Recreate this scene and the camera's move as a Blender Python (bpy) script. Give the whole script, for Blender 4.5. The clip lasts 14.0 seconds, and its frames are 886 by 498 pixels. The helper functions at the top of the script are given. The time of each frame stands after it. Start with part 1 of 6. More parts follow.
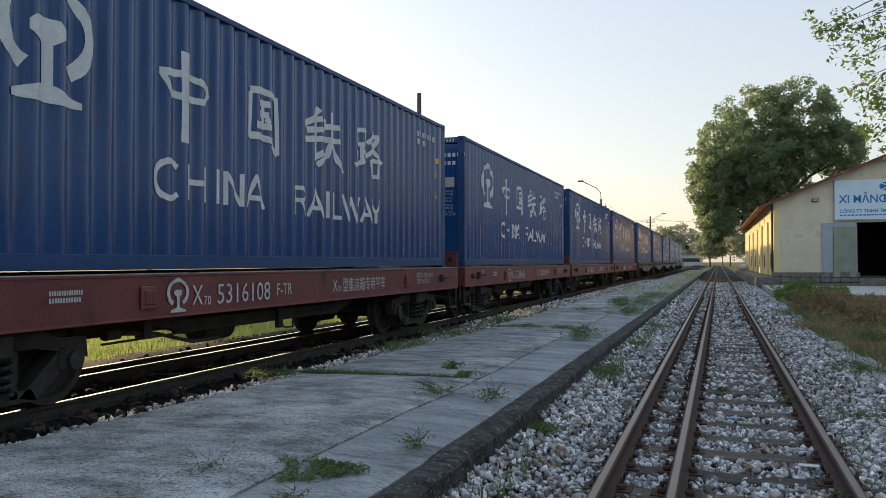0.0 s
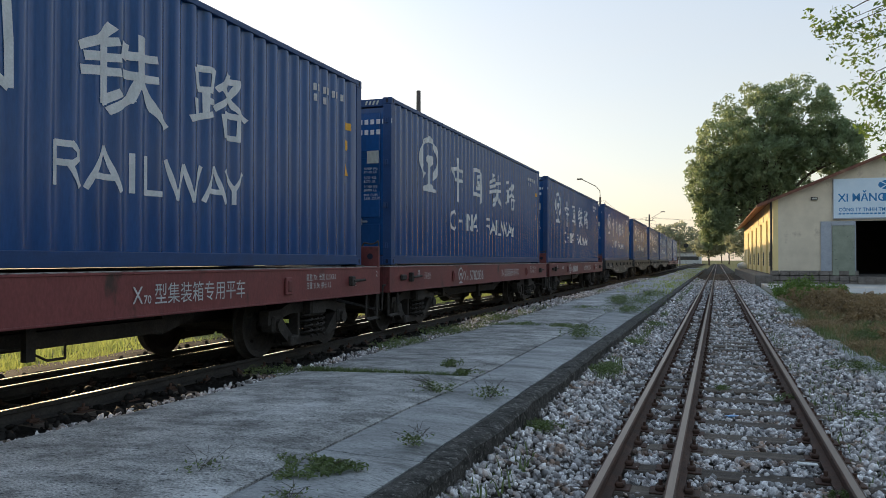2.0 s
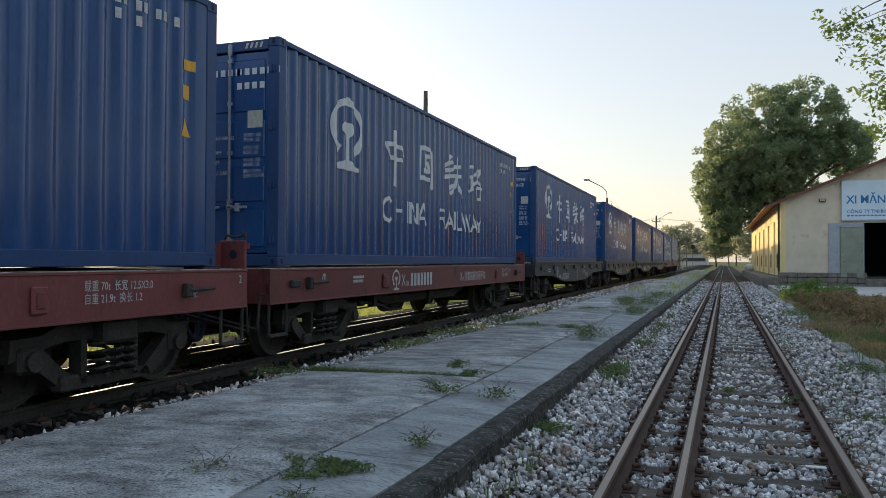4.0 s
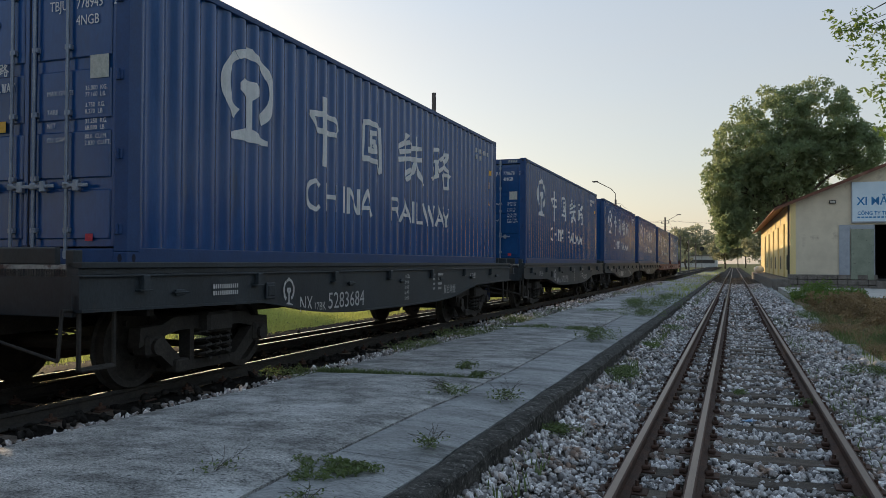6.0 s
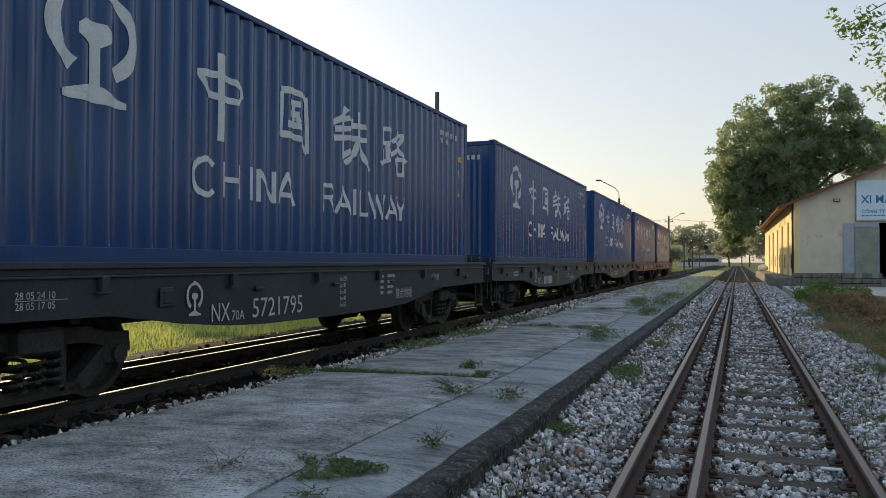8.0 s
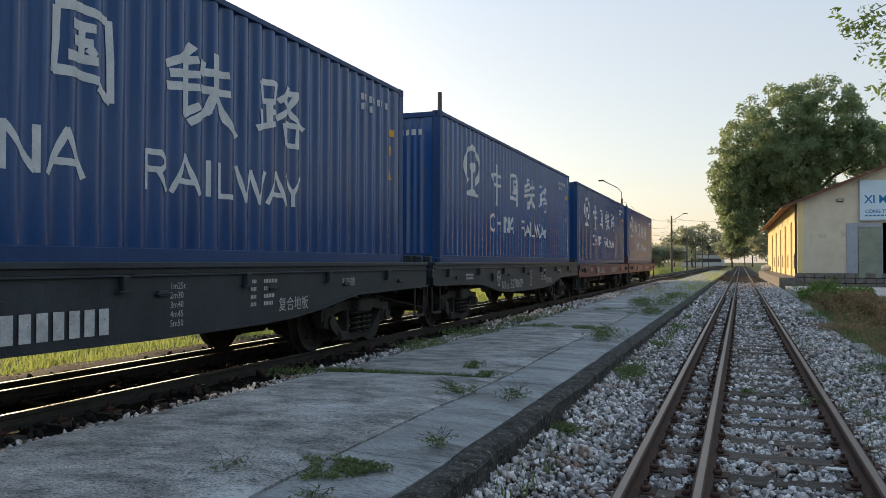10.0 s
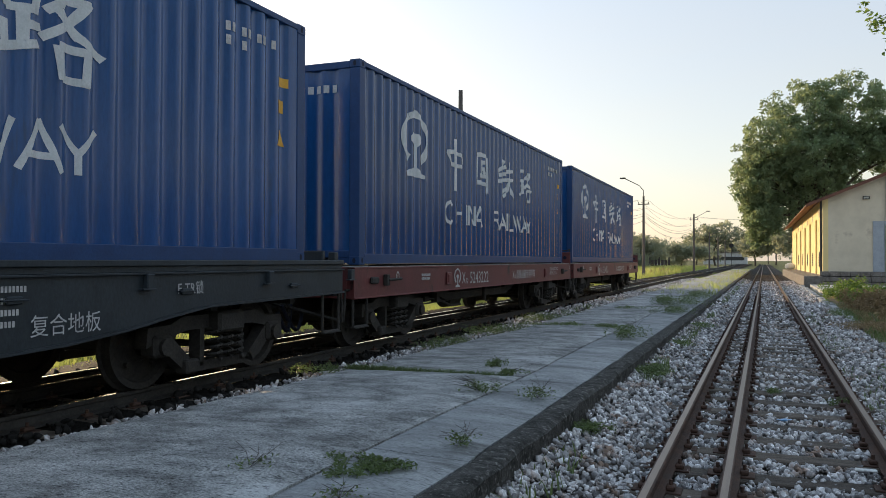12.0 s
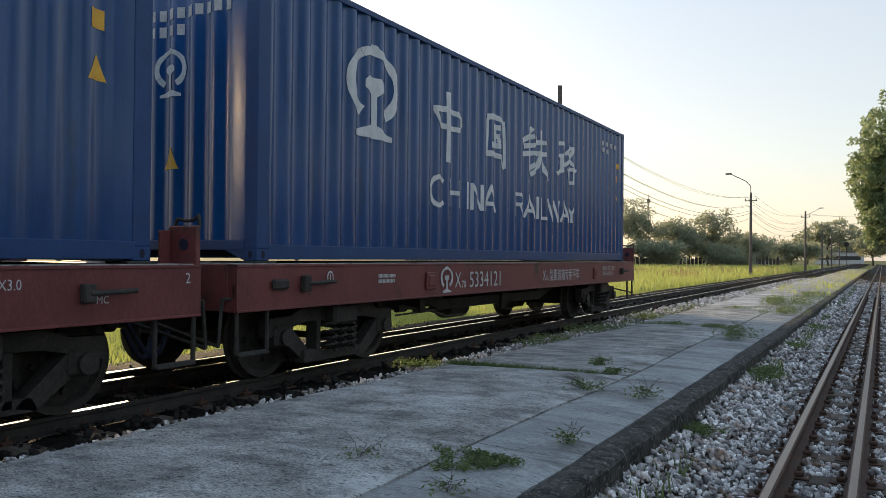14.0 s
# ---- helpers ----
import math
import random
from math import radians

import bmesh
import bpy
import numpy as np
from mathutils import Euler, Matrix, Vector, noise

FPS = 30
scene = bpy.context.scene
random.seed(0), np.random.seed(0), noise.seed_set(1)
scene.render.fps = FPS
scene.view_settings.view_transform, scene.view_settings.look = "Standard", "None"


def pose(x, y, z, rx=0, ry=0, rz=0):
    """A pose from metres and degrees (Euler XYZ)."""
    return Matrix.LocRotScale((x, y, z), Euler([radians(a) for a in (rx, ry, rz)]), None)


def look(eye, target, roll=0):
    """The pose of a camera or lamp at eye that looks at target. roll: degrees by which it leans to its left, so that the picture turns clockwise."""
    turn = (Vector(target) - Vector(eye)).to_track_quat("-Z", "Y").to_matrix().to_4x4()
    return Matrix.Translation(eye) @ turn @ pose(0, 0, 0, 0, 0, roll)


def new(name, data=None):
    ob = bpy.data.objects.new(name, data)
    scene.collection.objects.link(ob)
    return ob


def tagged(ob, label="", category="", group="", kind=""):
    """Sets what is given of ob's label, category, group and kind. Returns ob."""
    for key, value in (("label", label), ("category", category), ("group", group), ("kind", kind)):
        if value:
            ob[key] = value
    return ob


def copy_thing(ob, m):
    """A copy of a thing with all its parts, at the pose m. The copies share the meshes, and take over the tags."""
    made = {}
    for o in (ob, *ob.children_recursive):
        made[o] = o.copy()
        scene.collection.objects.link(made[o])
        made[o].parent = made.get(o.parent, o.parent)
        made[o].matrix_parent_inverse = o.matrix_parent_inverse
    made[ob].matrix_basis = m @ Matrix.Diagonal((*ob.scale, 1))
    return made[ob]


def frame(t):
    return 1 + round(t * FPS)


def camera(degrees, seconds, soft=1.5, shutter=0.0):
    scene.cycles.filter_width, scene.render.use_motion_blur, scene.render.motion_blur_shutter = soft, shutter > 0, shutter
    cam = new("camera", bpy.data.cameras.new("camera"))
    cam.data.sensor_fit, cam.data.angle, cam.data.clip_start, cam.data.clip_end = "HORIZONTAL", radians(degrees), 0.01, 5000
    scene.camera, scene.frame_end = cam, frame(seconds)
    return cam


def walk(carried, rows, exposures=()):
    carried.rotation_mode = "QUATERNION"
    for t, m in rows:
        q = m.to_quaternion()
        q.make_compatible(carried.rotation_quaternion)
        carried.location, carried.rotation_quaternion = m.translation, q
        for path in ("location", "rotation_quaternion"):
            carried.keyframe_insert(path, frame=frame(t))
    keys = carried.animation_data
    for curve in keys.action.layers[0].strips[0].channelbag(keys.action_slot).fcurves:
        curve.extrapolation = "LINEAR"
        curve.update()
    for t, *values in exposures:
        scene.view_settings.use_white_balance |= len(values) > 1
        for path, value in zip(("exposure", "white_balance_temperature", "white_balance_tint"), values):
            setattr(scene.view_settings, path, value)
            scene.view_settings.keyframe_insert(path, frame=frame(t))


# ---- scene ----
# The camera stands beside a loading platform and pans slowly; z = 0 is the rail top of the empty track.
cam = camera(58.7, 14.0, soft=0.7)
PATH = [
    (0.0, 0.011, 0.005, 1.385, 19.28, 0.97, -0.11),
    (0.5, 0.010, 0.012, 1.385, 19.22, 0.90, -0.10),
    (1.0, 0.008, 0.010, 1.387, 19.16, 0.84, -0.09),
    (1.5, 0.008, 0.008, 1.388, 19.17, 0.78, -0.06),
    (2.0, 0.010, 0.004, 1.387, 19.21, 0.80, -0.00),
    (2.5, 0.002, 0.005, 1.388, 19.26, 0.79, 0.10),
    (3.0, 0.002, 0.009, 1.389, 19.36, 0.77, 0.17),
    (5.5, -0.009, 0.013, 1.385, 20.14, 0.95, 0.26),
    (6.0, -0.008, 0.014, 1.383, 20.26, 0.96, 0.25),
    (6.5, -0.007, 0.009, 1.388, 20.43, 0.94, 0.21),
    (7.0, -0.007, 0.008, 1.388, 20.50, 0.92, 0.20),
    (7.5, -0.003, -0.000, 1.389, 20.55, 0.89, 0.19),
    (8.0, -0.006, 0.006, 1.389, 20.51, 0.89, 0.15),
    (10.5, -0.022, 0.003, 1.384, 20.86, 0.92, 0.09),
    (11.0, -0.028, 0.008, 1.386, 21.16, 0.89, 0.08),
    (11.5, -0.035, 0.010, 1.384, 21.57, 0.85, 0.09),
    (12.0, -0.044, 0.008, 1.383, 22.16, 0.77, 0.16),
    (12.5, -0.054, 0.009, 1.381, 22.92, 0.69, 0.17),
    (13.0, -0.070, 0.006, 1.376, 24.40, 0.63, 0.27),
    (13.5, -0.090, 0.005, 1.371, 27.03, 0.58, 0.41),
    (14.0, -0.117, 0.011, 1.363, 29.15, 0.55, 0.50),
]
EXPOSURES = [(0.0, 0.0), (3.0, 0.0), (5.5, 0.0), (6.0, -0.34), (6.5, -0.20), (7.0, -0.06), (7.5, -0.05), (8.0, -0.14), (10.5, -0.05), (11.0, -0.02), (14.0, 0.0)]
walk(cam, [(t, pose(x, y, z, 90 + p, 0, w) @ pose(0, 0, 0, 0, 0, r)) for t, x, y, z, w, p, r in PATH], EXPOSURES)

# ---- daylight: a low, hazy sun behind the train
SUN_AZ, SUN_EL = 53.0, 9.5  # degrees left of the track's direction, degrees above the horizon
world = bpy.data.worlds.new("sky")
scene.world = world
world.use_nodes = True
wn = world.node_tree.nodes
sky = wn.new("ShaderNodeTexSky")
sky.sky_type, sky.sun_disc = "NISHITA", False
sky.sun_elevation, sky.sun_rotation = radians(SUN_EL), radians(-SUN_AZ)
sky.air_density, sky.dust_density, sky.ozone_density = 1.0, 1.6, 1.5
dim, haze = wn.new("ShaderNodeVectorMath"), wn.new("ShaderNodeVectorMath")
dim.operation, haze.operation = "SCALE", "ADD"
dim.inputs["Scale"].default_value = 0.105
# a pale haze over the whole sky: warm at the horizon, bluer overhead, with faint thin clouds
where, up, veil, tone = wn.new("ShaderNodeTexCoord"), wn.new("ShaderNodeSeparateXYZ"), wn.new("ShaderNodeTexNoise"), wn.new("ShaderNodeValToRGB")
flat, drift = wn.new("ShaderNodeMapping"), wn.new("ShaderNodeMath")
flat.inputs["Scale"].default_value = (1.6, 1.6, 9.0)
veil.inputs["Scale"].default_value, veil.inputs["Detail"].default_value = 1.5, 5.0
drift.operation = "MULTIPLY_ADD"
drift.inputs[1].default_value = 0.22
tone.color_ramp.elements[0].position, tone.color_ramp.elements[0].color = 0.0, (0.56, 0.49, 0.44, 1)
tone.color_ramp.elements[1].position, tone.color_ramp.elements[1].color = 1.0, (0.37, 0.49, 0.63, 1)
for spot, shade in ((0.22, (0.50, 0.475, 0.46, 1)), (0.50, (0.44, 0.49, 0.56, 1))):
    tone.color_ramp.elements.new(spot).color = shade
sky_link = world.node_tree.links.new
sky_link(where.outputs["Generated"], up.inputs[0])
sky_link(where.outputs["Generated"], flat.inputs["Vector"])
sky_link(flat.outputs[0], veil.inputs["Vector"])
sky_link(veil.outputs["Fac"], drift.inputs[0])
sky_link(up.outputs["Z"], drift.inputs[2])
sky_link(drift.outputs[0], tone.inputs[0])
sky_link(sky.outputs[0], dim.inputs[0])
sky_link(dim.outputs[0], haze.inputs[0])
# the haze scatters forwards: brighter towards the sun, dimmer away from it
toward, gain, lit = wn.new("ShaderNodeVectorMath"), wn.new("ShaderNodeMapRange"), wn.new("ShaderNodeVectorMath")
toward.operation, lit.operation = "DOT_PRODUCT", "SCALE"
toward.inputs[1].default_value = (-math.sin(radians(SUN_AZ)), math.cos(radians(SUN_AZ)), 0.0)
gain.inputs[1].default_value, gain.inputs[2].default_value, gain.inputs[3].default_value, gain.inputs[4].default_value = -1.0, 1.0, 0.95, 1.06
sky_link(where.outputs["Generated"], toward.inputs[0])
sky_link(toward.outputs["Value"], gain.inputs[0])
sky_link(tone.outputs[0], lit.inputs[0])
sky_link(gain.outputs[0], lit.inputs["Scale"])
sky_link(lit.outputs[0], haze.inputs[1])
sky_link(haze.outputs[0], wn["Background"].inputs[0])
wn["Background"].inputs[1].default_value = 1.0
sun = new("sun", bpy.data.lights.new("sun", "SUN"))
sun.data.energy, sun.data.angle, sun.data.color = 5.0, radians(0.6), (1.0, 0.74, 0.45)
az, el = radians(SUN_AZ), radians(SUN_EL)
sun.matrix_world = look((-math.sin(az) * math.cos(el) * 200, math.cos(az) * math.cos(el) * 200, math.sin(el) * 200), (0, 0, 0))

# ---- materials
def material(name, low, high, rough=0.8, scale=6.0, bump=0.2, metal=0.0, fine=60.0, spread=0.0, stain=None, stain_scale=1.5, stain_low=0.55,
             stretch=(1, 1, 1), grit=0.25, spec=0.4, pits=0.0):
    """Two-tone noise colour with a second, finer grain, optional stains, bump, and a spread of brightness from object to object or piece to piece."""
    m = bpy.data.materials.new(name)
    m.use_nodes = True
    n, link = m.node_tree.nodes, m.node_tree.links.new
    bsdf = n["Principled BSDF"]
    co = n.new("ShaderNodeTexCoord")
    mp = n.new("ShaderNodeMapping")
    mp.inputs["Scale"].default_value = stretch
    link(co.outputs["Object"], mp.inputs["Vector"])

    def noise_node(s, detail=6.0):
        t = n.new("ShaderNodeTexNoise")
        t.inputs["Scale"].default_value, t.inputs["Detail"].default_value, t.inputs["Roughness"].default_value = s, detail, 0.65
        link(mp.outputs[0], t.inputs["Vector"])
        return t

    def mix(kind, fac, a, b):
        x = n.new("ShaderNodeMix")
        x.data_type, x.blend_type = "RGBA", kind
        for sock, v in ((x.inputs["Factor"], fac), (x.inputs[6], a), (x.inputs[7], b)):
            if isinstance(v, (int, float)):
                sock.default_value = v
            elif isinstance(v, tuple):
                sock.default_value = (*v, 1)
            else:
                link(v, sock)
        return x.outputs[2]

    def ramp(sock, lo, hi):
        r = n.new("ShaderNodeMapRange")
        r.inputs[1].default_value, r.inputs[2].default_value = lo, hi
        link(sock, r.inputs[0])
        return r.outputs[0]

    big, small = noise_node(scale), noise_node(fine, 3.0)
    colour = mix("MIX", ramp(big.outputs["Fac"], 0.35, 0.65), low, high)
    grain = n.new("ShaderNodeMapRange")
    grain.inputs[1].default_value, grain.inputs[2].default_value = 0.25, 0.75
    grain.inputs[3].default_value, grain.inputs[4].default_value = 1 - grit, 1 + grit
    link(small.outputs["Fac"], grain.inputs[0])
    colour = mix("MULTIPLY", 1.0, colour, grain.outputs[0])
    if stain:
        st = noise_node(stain_scale)
        colour = mix("MIX", ramp(st.outputs["Fac"], stain_low, stain_low + 0.12), colour, stain)
    if pits:
        colour = mix("MULTIPLY", ramp(noise_node(fine * 0.45).outputs["Fac"], 0.54, 0.66), colour, (1 - pits, 1 - pits, 1 - pits))
    if spread:
        info, geo = n.new("ShaderNodeObjectInfo"), n.new("ShaderNodeNewGeometry")
        add = n.new("ShaderNodeMath")
        link(info.outputs["Random"], add.inputs[0])
        link(geo.outputs["Random Per Island"], add.inputs[1])
        wrap = n.new("ShaderNodeMath")
        wrap.operation = "FRACT"
        link(add.outputs[0], wrap.inputs[0])
        r = n.new("ShaderNodeMapRange")
        r.inputs[3].default_value, r.inputs[4].default_value = 1 - spread, 1 + spread
        link(wrap.outputs[0], r.inputs[0])
        colour = mix("MULTIPLY", 1.0, colour, r.outputs[0])
    link(colour, bsdf.inputs["Base Color"])
    rr = n.new("ShaderNodeMapRange")
    rr.inputs[3].default_value, rr.inputs[4].default_value = max(0.05, rough - 0.12), min(1.0, rough + 0.12)
    link(big.outputs["Fac"], rr.inputs[0])
    link(rr.outputs[0], bsdf.inputs["Roughness"])
    bsdf.inputs["Metallic"].default_value = metal
    bsdf.inputs["Specular IOR Level"].default_value = spec
    if bump:
        b = n.new("ShaderNodeBump")
        b.inputs["Strength"].default_value, b.inputs["Distance"].default_value = bump, 0.02
        link(small.outputs["Fac"], b.inputs["Height"])
        link(b.outputs[0], bsdf.inputs["Normal"])
    return m


def leaf_material(name, low, high, through_colour, amount=0.45):
    """Leaves: matt, with light shining through them."""
    m = material(name, low, high, 0.55, 0.6, 0.0, fine=5.0, spread=0.35, grit=0.2)
    n, link = m.node_tree.nodes, m.node_tree.links.new
    out = n["Material Output"]
    tr, mx = n.new("ShaderNodeBsdfTranslucent"), n.new("ShaderNodeMixShader")
    tr.inputs[0].default_value, mx.inputs[0].default_value = (*through_colour, 1), amount
    link(n["Principled BSDF"].outputs[0], mx.inputs[1])
    link(tr.outputs[0], mx.inputs[2])
    link(mx.outputs[0], out.inputs[0])
    return m


BLUE = material("container_paint", (0.006, 0.052, 0.172), (0.012, 0.072, 0.225), 0.20, 1.2, 0.015, fine=30, spread=0.16, stain=(0.018, 0.055, 0.13),
                stain_scale=2.2, stain_low=0.60, stretch=(1, 2.2, 0.35), grit=0.12, spec=0.5)
BLUE_RAIL = material("container_frame_paint", (0.008, 0.040, 0.132), (0.014, 0.056, 0.170), 0.5, 4, 0.08, fine=40, stain=(0.07, 0.05, 0.04), stain_scale=9, stain_low=0.68, grit=0.15)
WHITE = material("white_marking_paint", (0.55, 0.57, 0.58), (0.68, 0.69, 0.70), 0.6, 5, 0.03, fine=50, stain=(0.32, 0.36, 0.42), stain_scale=14, stain_low=0.66, grit=0.12)
WHITE_WORN = material("worn_white_lettering", (0.42, 0.42, 0.42), (0.60, 0.60, 0.60), 0.7, 9, 0.03, fine=70, stain=(0.16, 0.12, 0.11), stain_scale=30, stain_low=0.60, grit=0.2)
YELLOW = material("yellow_warning_sticker", (0.65, 0.33, 0.03), (0.75, 0.42, 0.05), 0.5, 8, 0.02, grit=0.1)
GREY_STICKER = material("grey_plate", (0.38, 0.38, 0.33), (0.5, 0.5, 0.45), 0.5, 20, 0.02, grit=0.2)
SOLID_RED = material("red_sticker", (0.45, 0.03, 0.05), (0.5, 0.04, 0.06), 0.5, 8, 0.02)
GALV = material("lock_bar_steel", (0.16, 0.20, 0.27), (0.28, 0.31, 0.36), 0.45, 6, 0.05, metal=0.4, grit=0.2)
RUBBER = material("door_gasket", (0.008, 0.012, 0.03), (0.015, 0.02, 0.04), 0.8, 8, 0.1)
OXIDE = material("oxide_red_wagon_paint", (0.135, 0.035, 0.036), (0.19, 0.052, 0.049), 0.55, 1.6, 0.10, fine=35, spread=0.18, stain=(0.045, 0.026, 0.022), stain_scale=2.4,
                 stain_low=0.58, stretch=(1, 1, 0.5), grit=0.2)
SLATE = material("black_wagon_paint", (0.017, 0.024, 0.031), (0.034, 0.044, 0.052), 0.5, 1.8, 0.10, fine=35, spread=0.2, stain=(0.050, 0.046, 0.040), stain_scale=3.0, stain_low=0.60,
                 stretch=(1, 1, 0.6), grit=0.25)
IRON = material("running_gear_iron", (0.022, 0.020, 0.018), (0.050, 0.044, 0.038), 0.75, 5, 0.3, fine=40, stain=(0.05, 0.03, 0.02), stain_scale=6, stain_low=0.63, grit=0.3)
DECK = material("worn_deck_edge", (0.25, 0.24, 0.22), (0.42, 0.41, 0.38), 0.7, 7, 0.15, stain=(0.10, 0.06, 0.05), stain_scale=5, stain_low=0.5)
RUST = material("rusty_rail_side", (0.045, 0.025, 0.018), (0.095, 0.050, 0.034), 0.8, 7, 0.3, fine=80, grit=0.3)
RAIL_TOP = material("rail_running_face", (0.12, 0.085, 0.068), (0.21, 0.165, 0.135), 0.40, 4, 0.05, metal=0.7, stretch=(6, 0.6, 1), grit=0.15)
RAIL_BRIGHT = material("polished_rail_head", (0.62, 0.61, 0.60), (0.8, 0.79, 0.78), 0.17, 4, 0.02, metal=1.0, grit=0.05)
SLEEPER = material("weathered_timber_sleeper", (0.060, 0.046, 0.037), (0.15, 0.122, 0.098), 0.9, 4, 0.5, fine=45, spread=0.3, stretch=(0.6, 6, 6), grit=0.35)
STONE = material("ballast_stone", (0.19, 0.172, 0.166), (0.72, 0.70, 0.70), 0.85, 14, 0.15, spec=0.3, fine=120, spread=0.70, stain=(0.27, 0.19, 0.145), stain_scale=4.0, stain_low=0.53, grit=0.25)
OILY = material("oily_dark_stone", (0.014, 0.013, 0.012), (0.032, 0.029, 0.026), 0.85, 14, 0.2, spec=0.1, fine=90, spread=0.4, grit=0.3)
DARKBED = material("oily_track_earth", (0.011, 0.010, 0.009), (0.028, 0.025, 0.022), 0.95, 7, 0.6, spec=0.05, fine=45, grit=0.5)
BED = material("ballast_bed_earth", (0.030, 0.025, 0.021), (0.075, 0.066, 0.057), 0.95, 9, 0.8, spec=0.1, fine=45, grit=0.6)
CONCRETE = material("old_platform_concrete", (0.20, 0.198, 0.192), (0.53, 0.526, 0.514), 0.9, 3.0, 1.0, spec=0.25, pits=0.75, fine=72, spread=0.12, stain=(0.66, 0.66, 0.655), stain_scale=0.8,
                    stain_low=0.56, stretch=(0.85, 1.35, 1), grit=0.8)
APRON = material("smooth_apron_concrete", (0.225, 0.229, 0.229), (0.40, 0.408, 0.41), 0.8, 2.0, 0.6, spec=0.25, pits=0.5, fine=55, spread=0.08, stain=(0.125, 0.126, 0.122), stain_scale=1.3, stain_low=0.56, stretch=(0.7, 2.2, 1), grit=0.35)
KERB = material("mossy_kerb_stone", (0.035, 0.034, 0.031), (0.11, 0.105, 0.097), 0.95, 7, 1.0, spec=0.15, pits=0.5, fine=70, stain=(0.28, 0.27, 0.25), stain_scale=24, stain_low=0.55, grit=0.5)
SOIL = material("grassy_soil", (0.10, 0.115, 0.04), (0.18, 0.17, 0.08), 0.95, 0.5, 0.5, spec=0.1, fine=12, grit=0.4)
YARD = material("dusty_yard_concrete", (0.40, 0.385, 0.36), (0.50, 0.485, 0.455), 0.9, 0.8, 0.3, fine=20, stain=(0.18, 0.16, 0.13), stain_scale=0.7, stain_low=0.58, grit=0.2)
DRY_SOIL = material("brown_verge_soil", (0.12, 0.095, 0.068), (0.22, 0.18, 0.125), 0.95, 1.4, 0.8, spec=0.1, fine=22, stain=(0.075, 0.085, 0.035), stain_scale=0.9, stain_low=0.52, grit=0.5)
DEBRIS = material("brown_dry_litter", (0.11, 0.075, 0.045), (0.19, 0.125, 0.075), 0.95, 2.5, 0.8, fine=25, grit=0.5)
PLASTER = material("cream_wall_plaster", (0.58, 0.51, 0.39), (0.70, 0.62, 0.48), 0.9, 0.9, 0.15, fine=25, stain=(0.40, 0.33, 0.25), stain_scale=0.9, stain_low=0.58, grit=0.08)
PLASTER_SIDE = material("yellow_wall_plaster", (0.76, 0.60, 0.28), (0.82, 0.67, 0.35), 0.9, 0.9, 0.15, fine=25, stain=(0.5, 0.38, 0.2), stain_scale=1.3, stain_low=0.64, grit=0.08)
PLINTH = material("rough_plinth_stone", (0.13, 0.115, 0.10), (0.24, 0.215, 0.19), 0.95, 3, 0.7, fine=20, grit=0.4)
ROOF = material("rusty_sheet_roof", (0.11, 0.05, 0.035), (0.19, 0.085, 0.055), 0.8, 2, 0.3, fine=20, stain=(0.30, 0.20, 0.13), stain_scale=1.5, stain_low=0.6, grit=0.3)
GREYDOOR = material("grey_green_door_steel", (0.21, 0.24, 0.185), (0.28, 0.31, 0.24), 0.6, 3, 0.1, fine=25, stain=(0.025, 0.022, 0.02), stain_scale=6.0, stain_low=0.60, grit=0.1)
GREYFRAME = material("blue_grey_door_frame", (0.30, 0.33, 0.37), (0.37, 0.40, 0.44), 0.6, 3, 0.05)
SIGN = material("pale_blue_sign_sheet", (0.55, 0.68, 0.78), (0.62, 0.74, 0.83), 0.4, 2, 0.0, grit=0.05)
SIGN_BLUE = material("blue_sign_lettering", (0.01, 0.16, 0.40), (0.015, 0.19, 0.45), 0.4, 2, 0.0)
DARKVOID = material("dim_interior_plaster", (0.05, 0.048, 0.045), (0.08, 0.075, 0.07), 0.9, 2, 0.1)
BARK = material("tree_bark", (0.055, 0.045, 0.035), (0.12, 0.10, 0.085), 0.95, 6, 0.8, fine=30, stretch=(3, 3, 0.6), grit=0.4)
POLE = material("weathered_concrete_pole", (0.10, 0.085, 0.08), (0.17, 0.15, 0.14), 0.9, 3, 0.3, stretch=(1, 1, 0.3))
CABLE = material("black_cable", (0.02, 0.02, 0.022), (0.03, 0.03, 0.032), 0.7, 5, 0.0)
FENCE = material("dark_fence_wood", (0.035, 0.028, 0.03), (0.07, 0.055, 0.055), 0.9, 3, 0.2, spread=0.3)
FARBLUE = material("blue_sheet_roof", (0.10, 0.20, 0.30), (0.14, 0.25, 0.35), 0.6, 2, 0.05)
PALEWALL = material("pale_far_wall", (0.5, 0.5, 0.5), (0.6, 0.6, 0.6), 0.9, 1, 0.1)
BAG = material("white_woven_sack", (0.6, 0.6, 0.58), (0.72, 0.72, 0.7), 0.8, 9, 0.4)
LITTER = material("blue_plastic_scrap", (0.15, 0.35, 0.6), (0.25, 0.45, 0.7), 0.4, 9, 0.1)
LEAF_BIG = leaf_material("broad_tree_leaf", (0.115, 0.170, 0.100), (0.220, 0.280, 0.165), (0.42, 0.50, 0.26), 0.45)
# distance haze put into the leaf colour: paler and greyer than the near leaves
LEAF_FAR = leaf_material("far_leaf_with_haze", (0.17, 0.19, 0.14), (0.24, 0.255, 0.19), (0.46, 0.48, 0.32), 0.5)
LEAF_NEAR = leaf_material("long_tree_leaf", (0.05, 0.10, 0.03), (0.10, 0.17, 0.05), (0.22, 0.32, 0.06), 0.45)
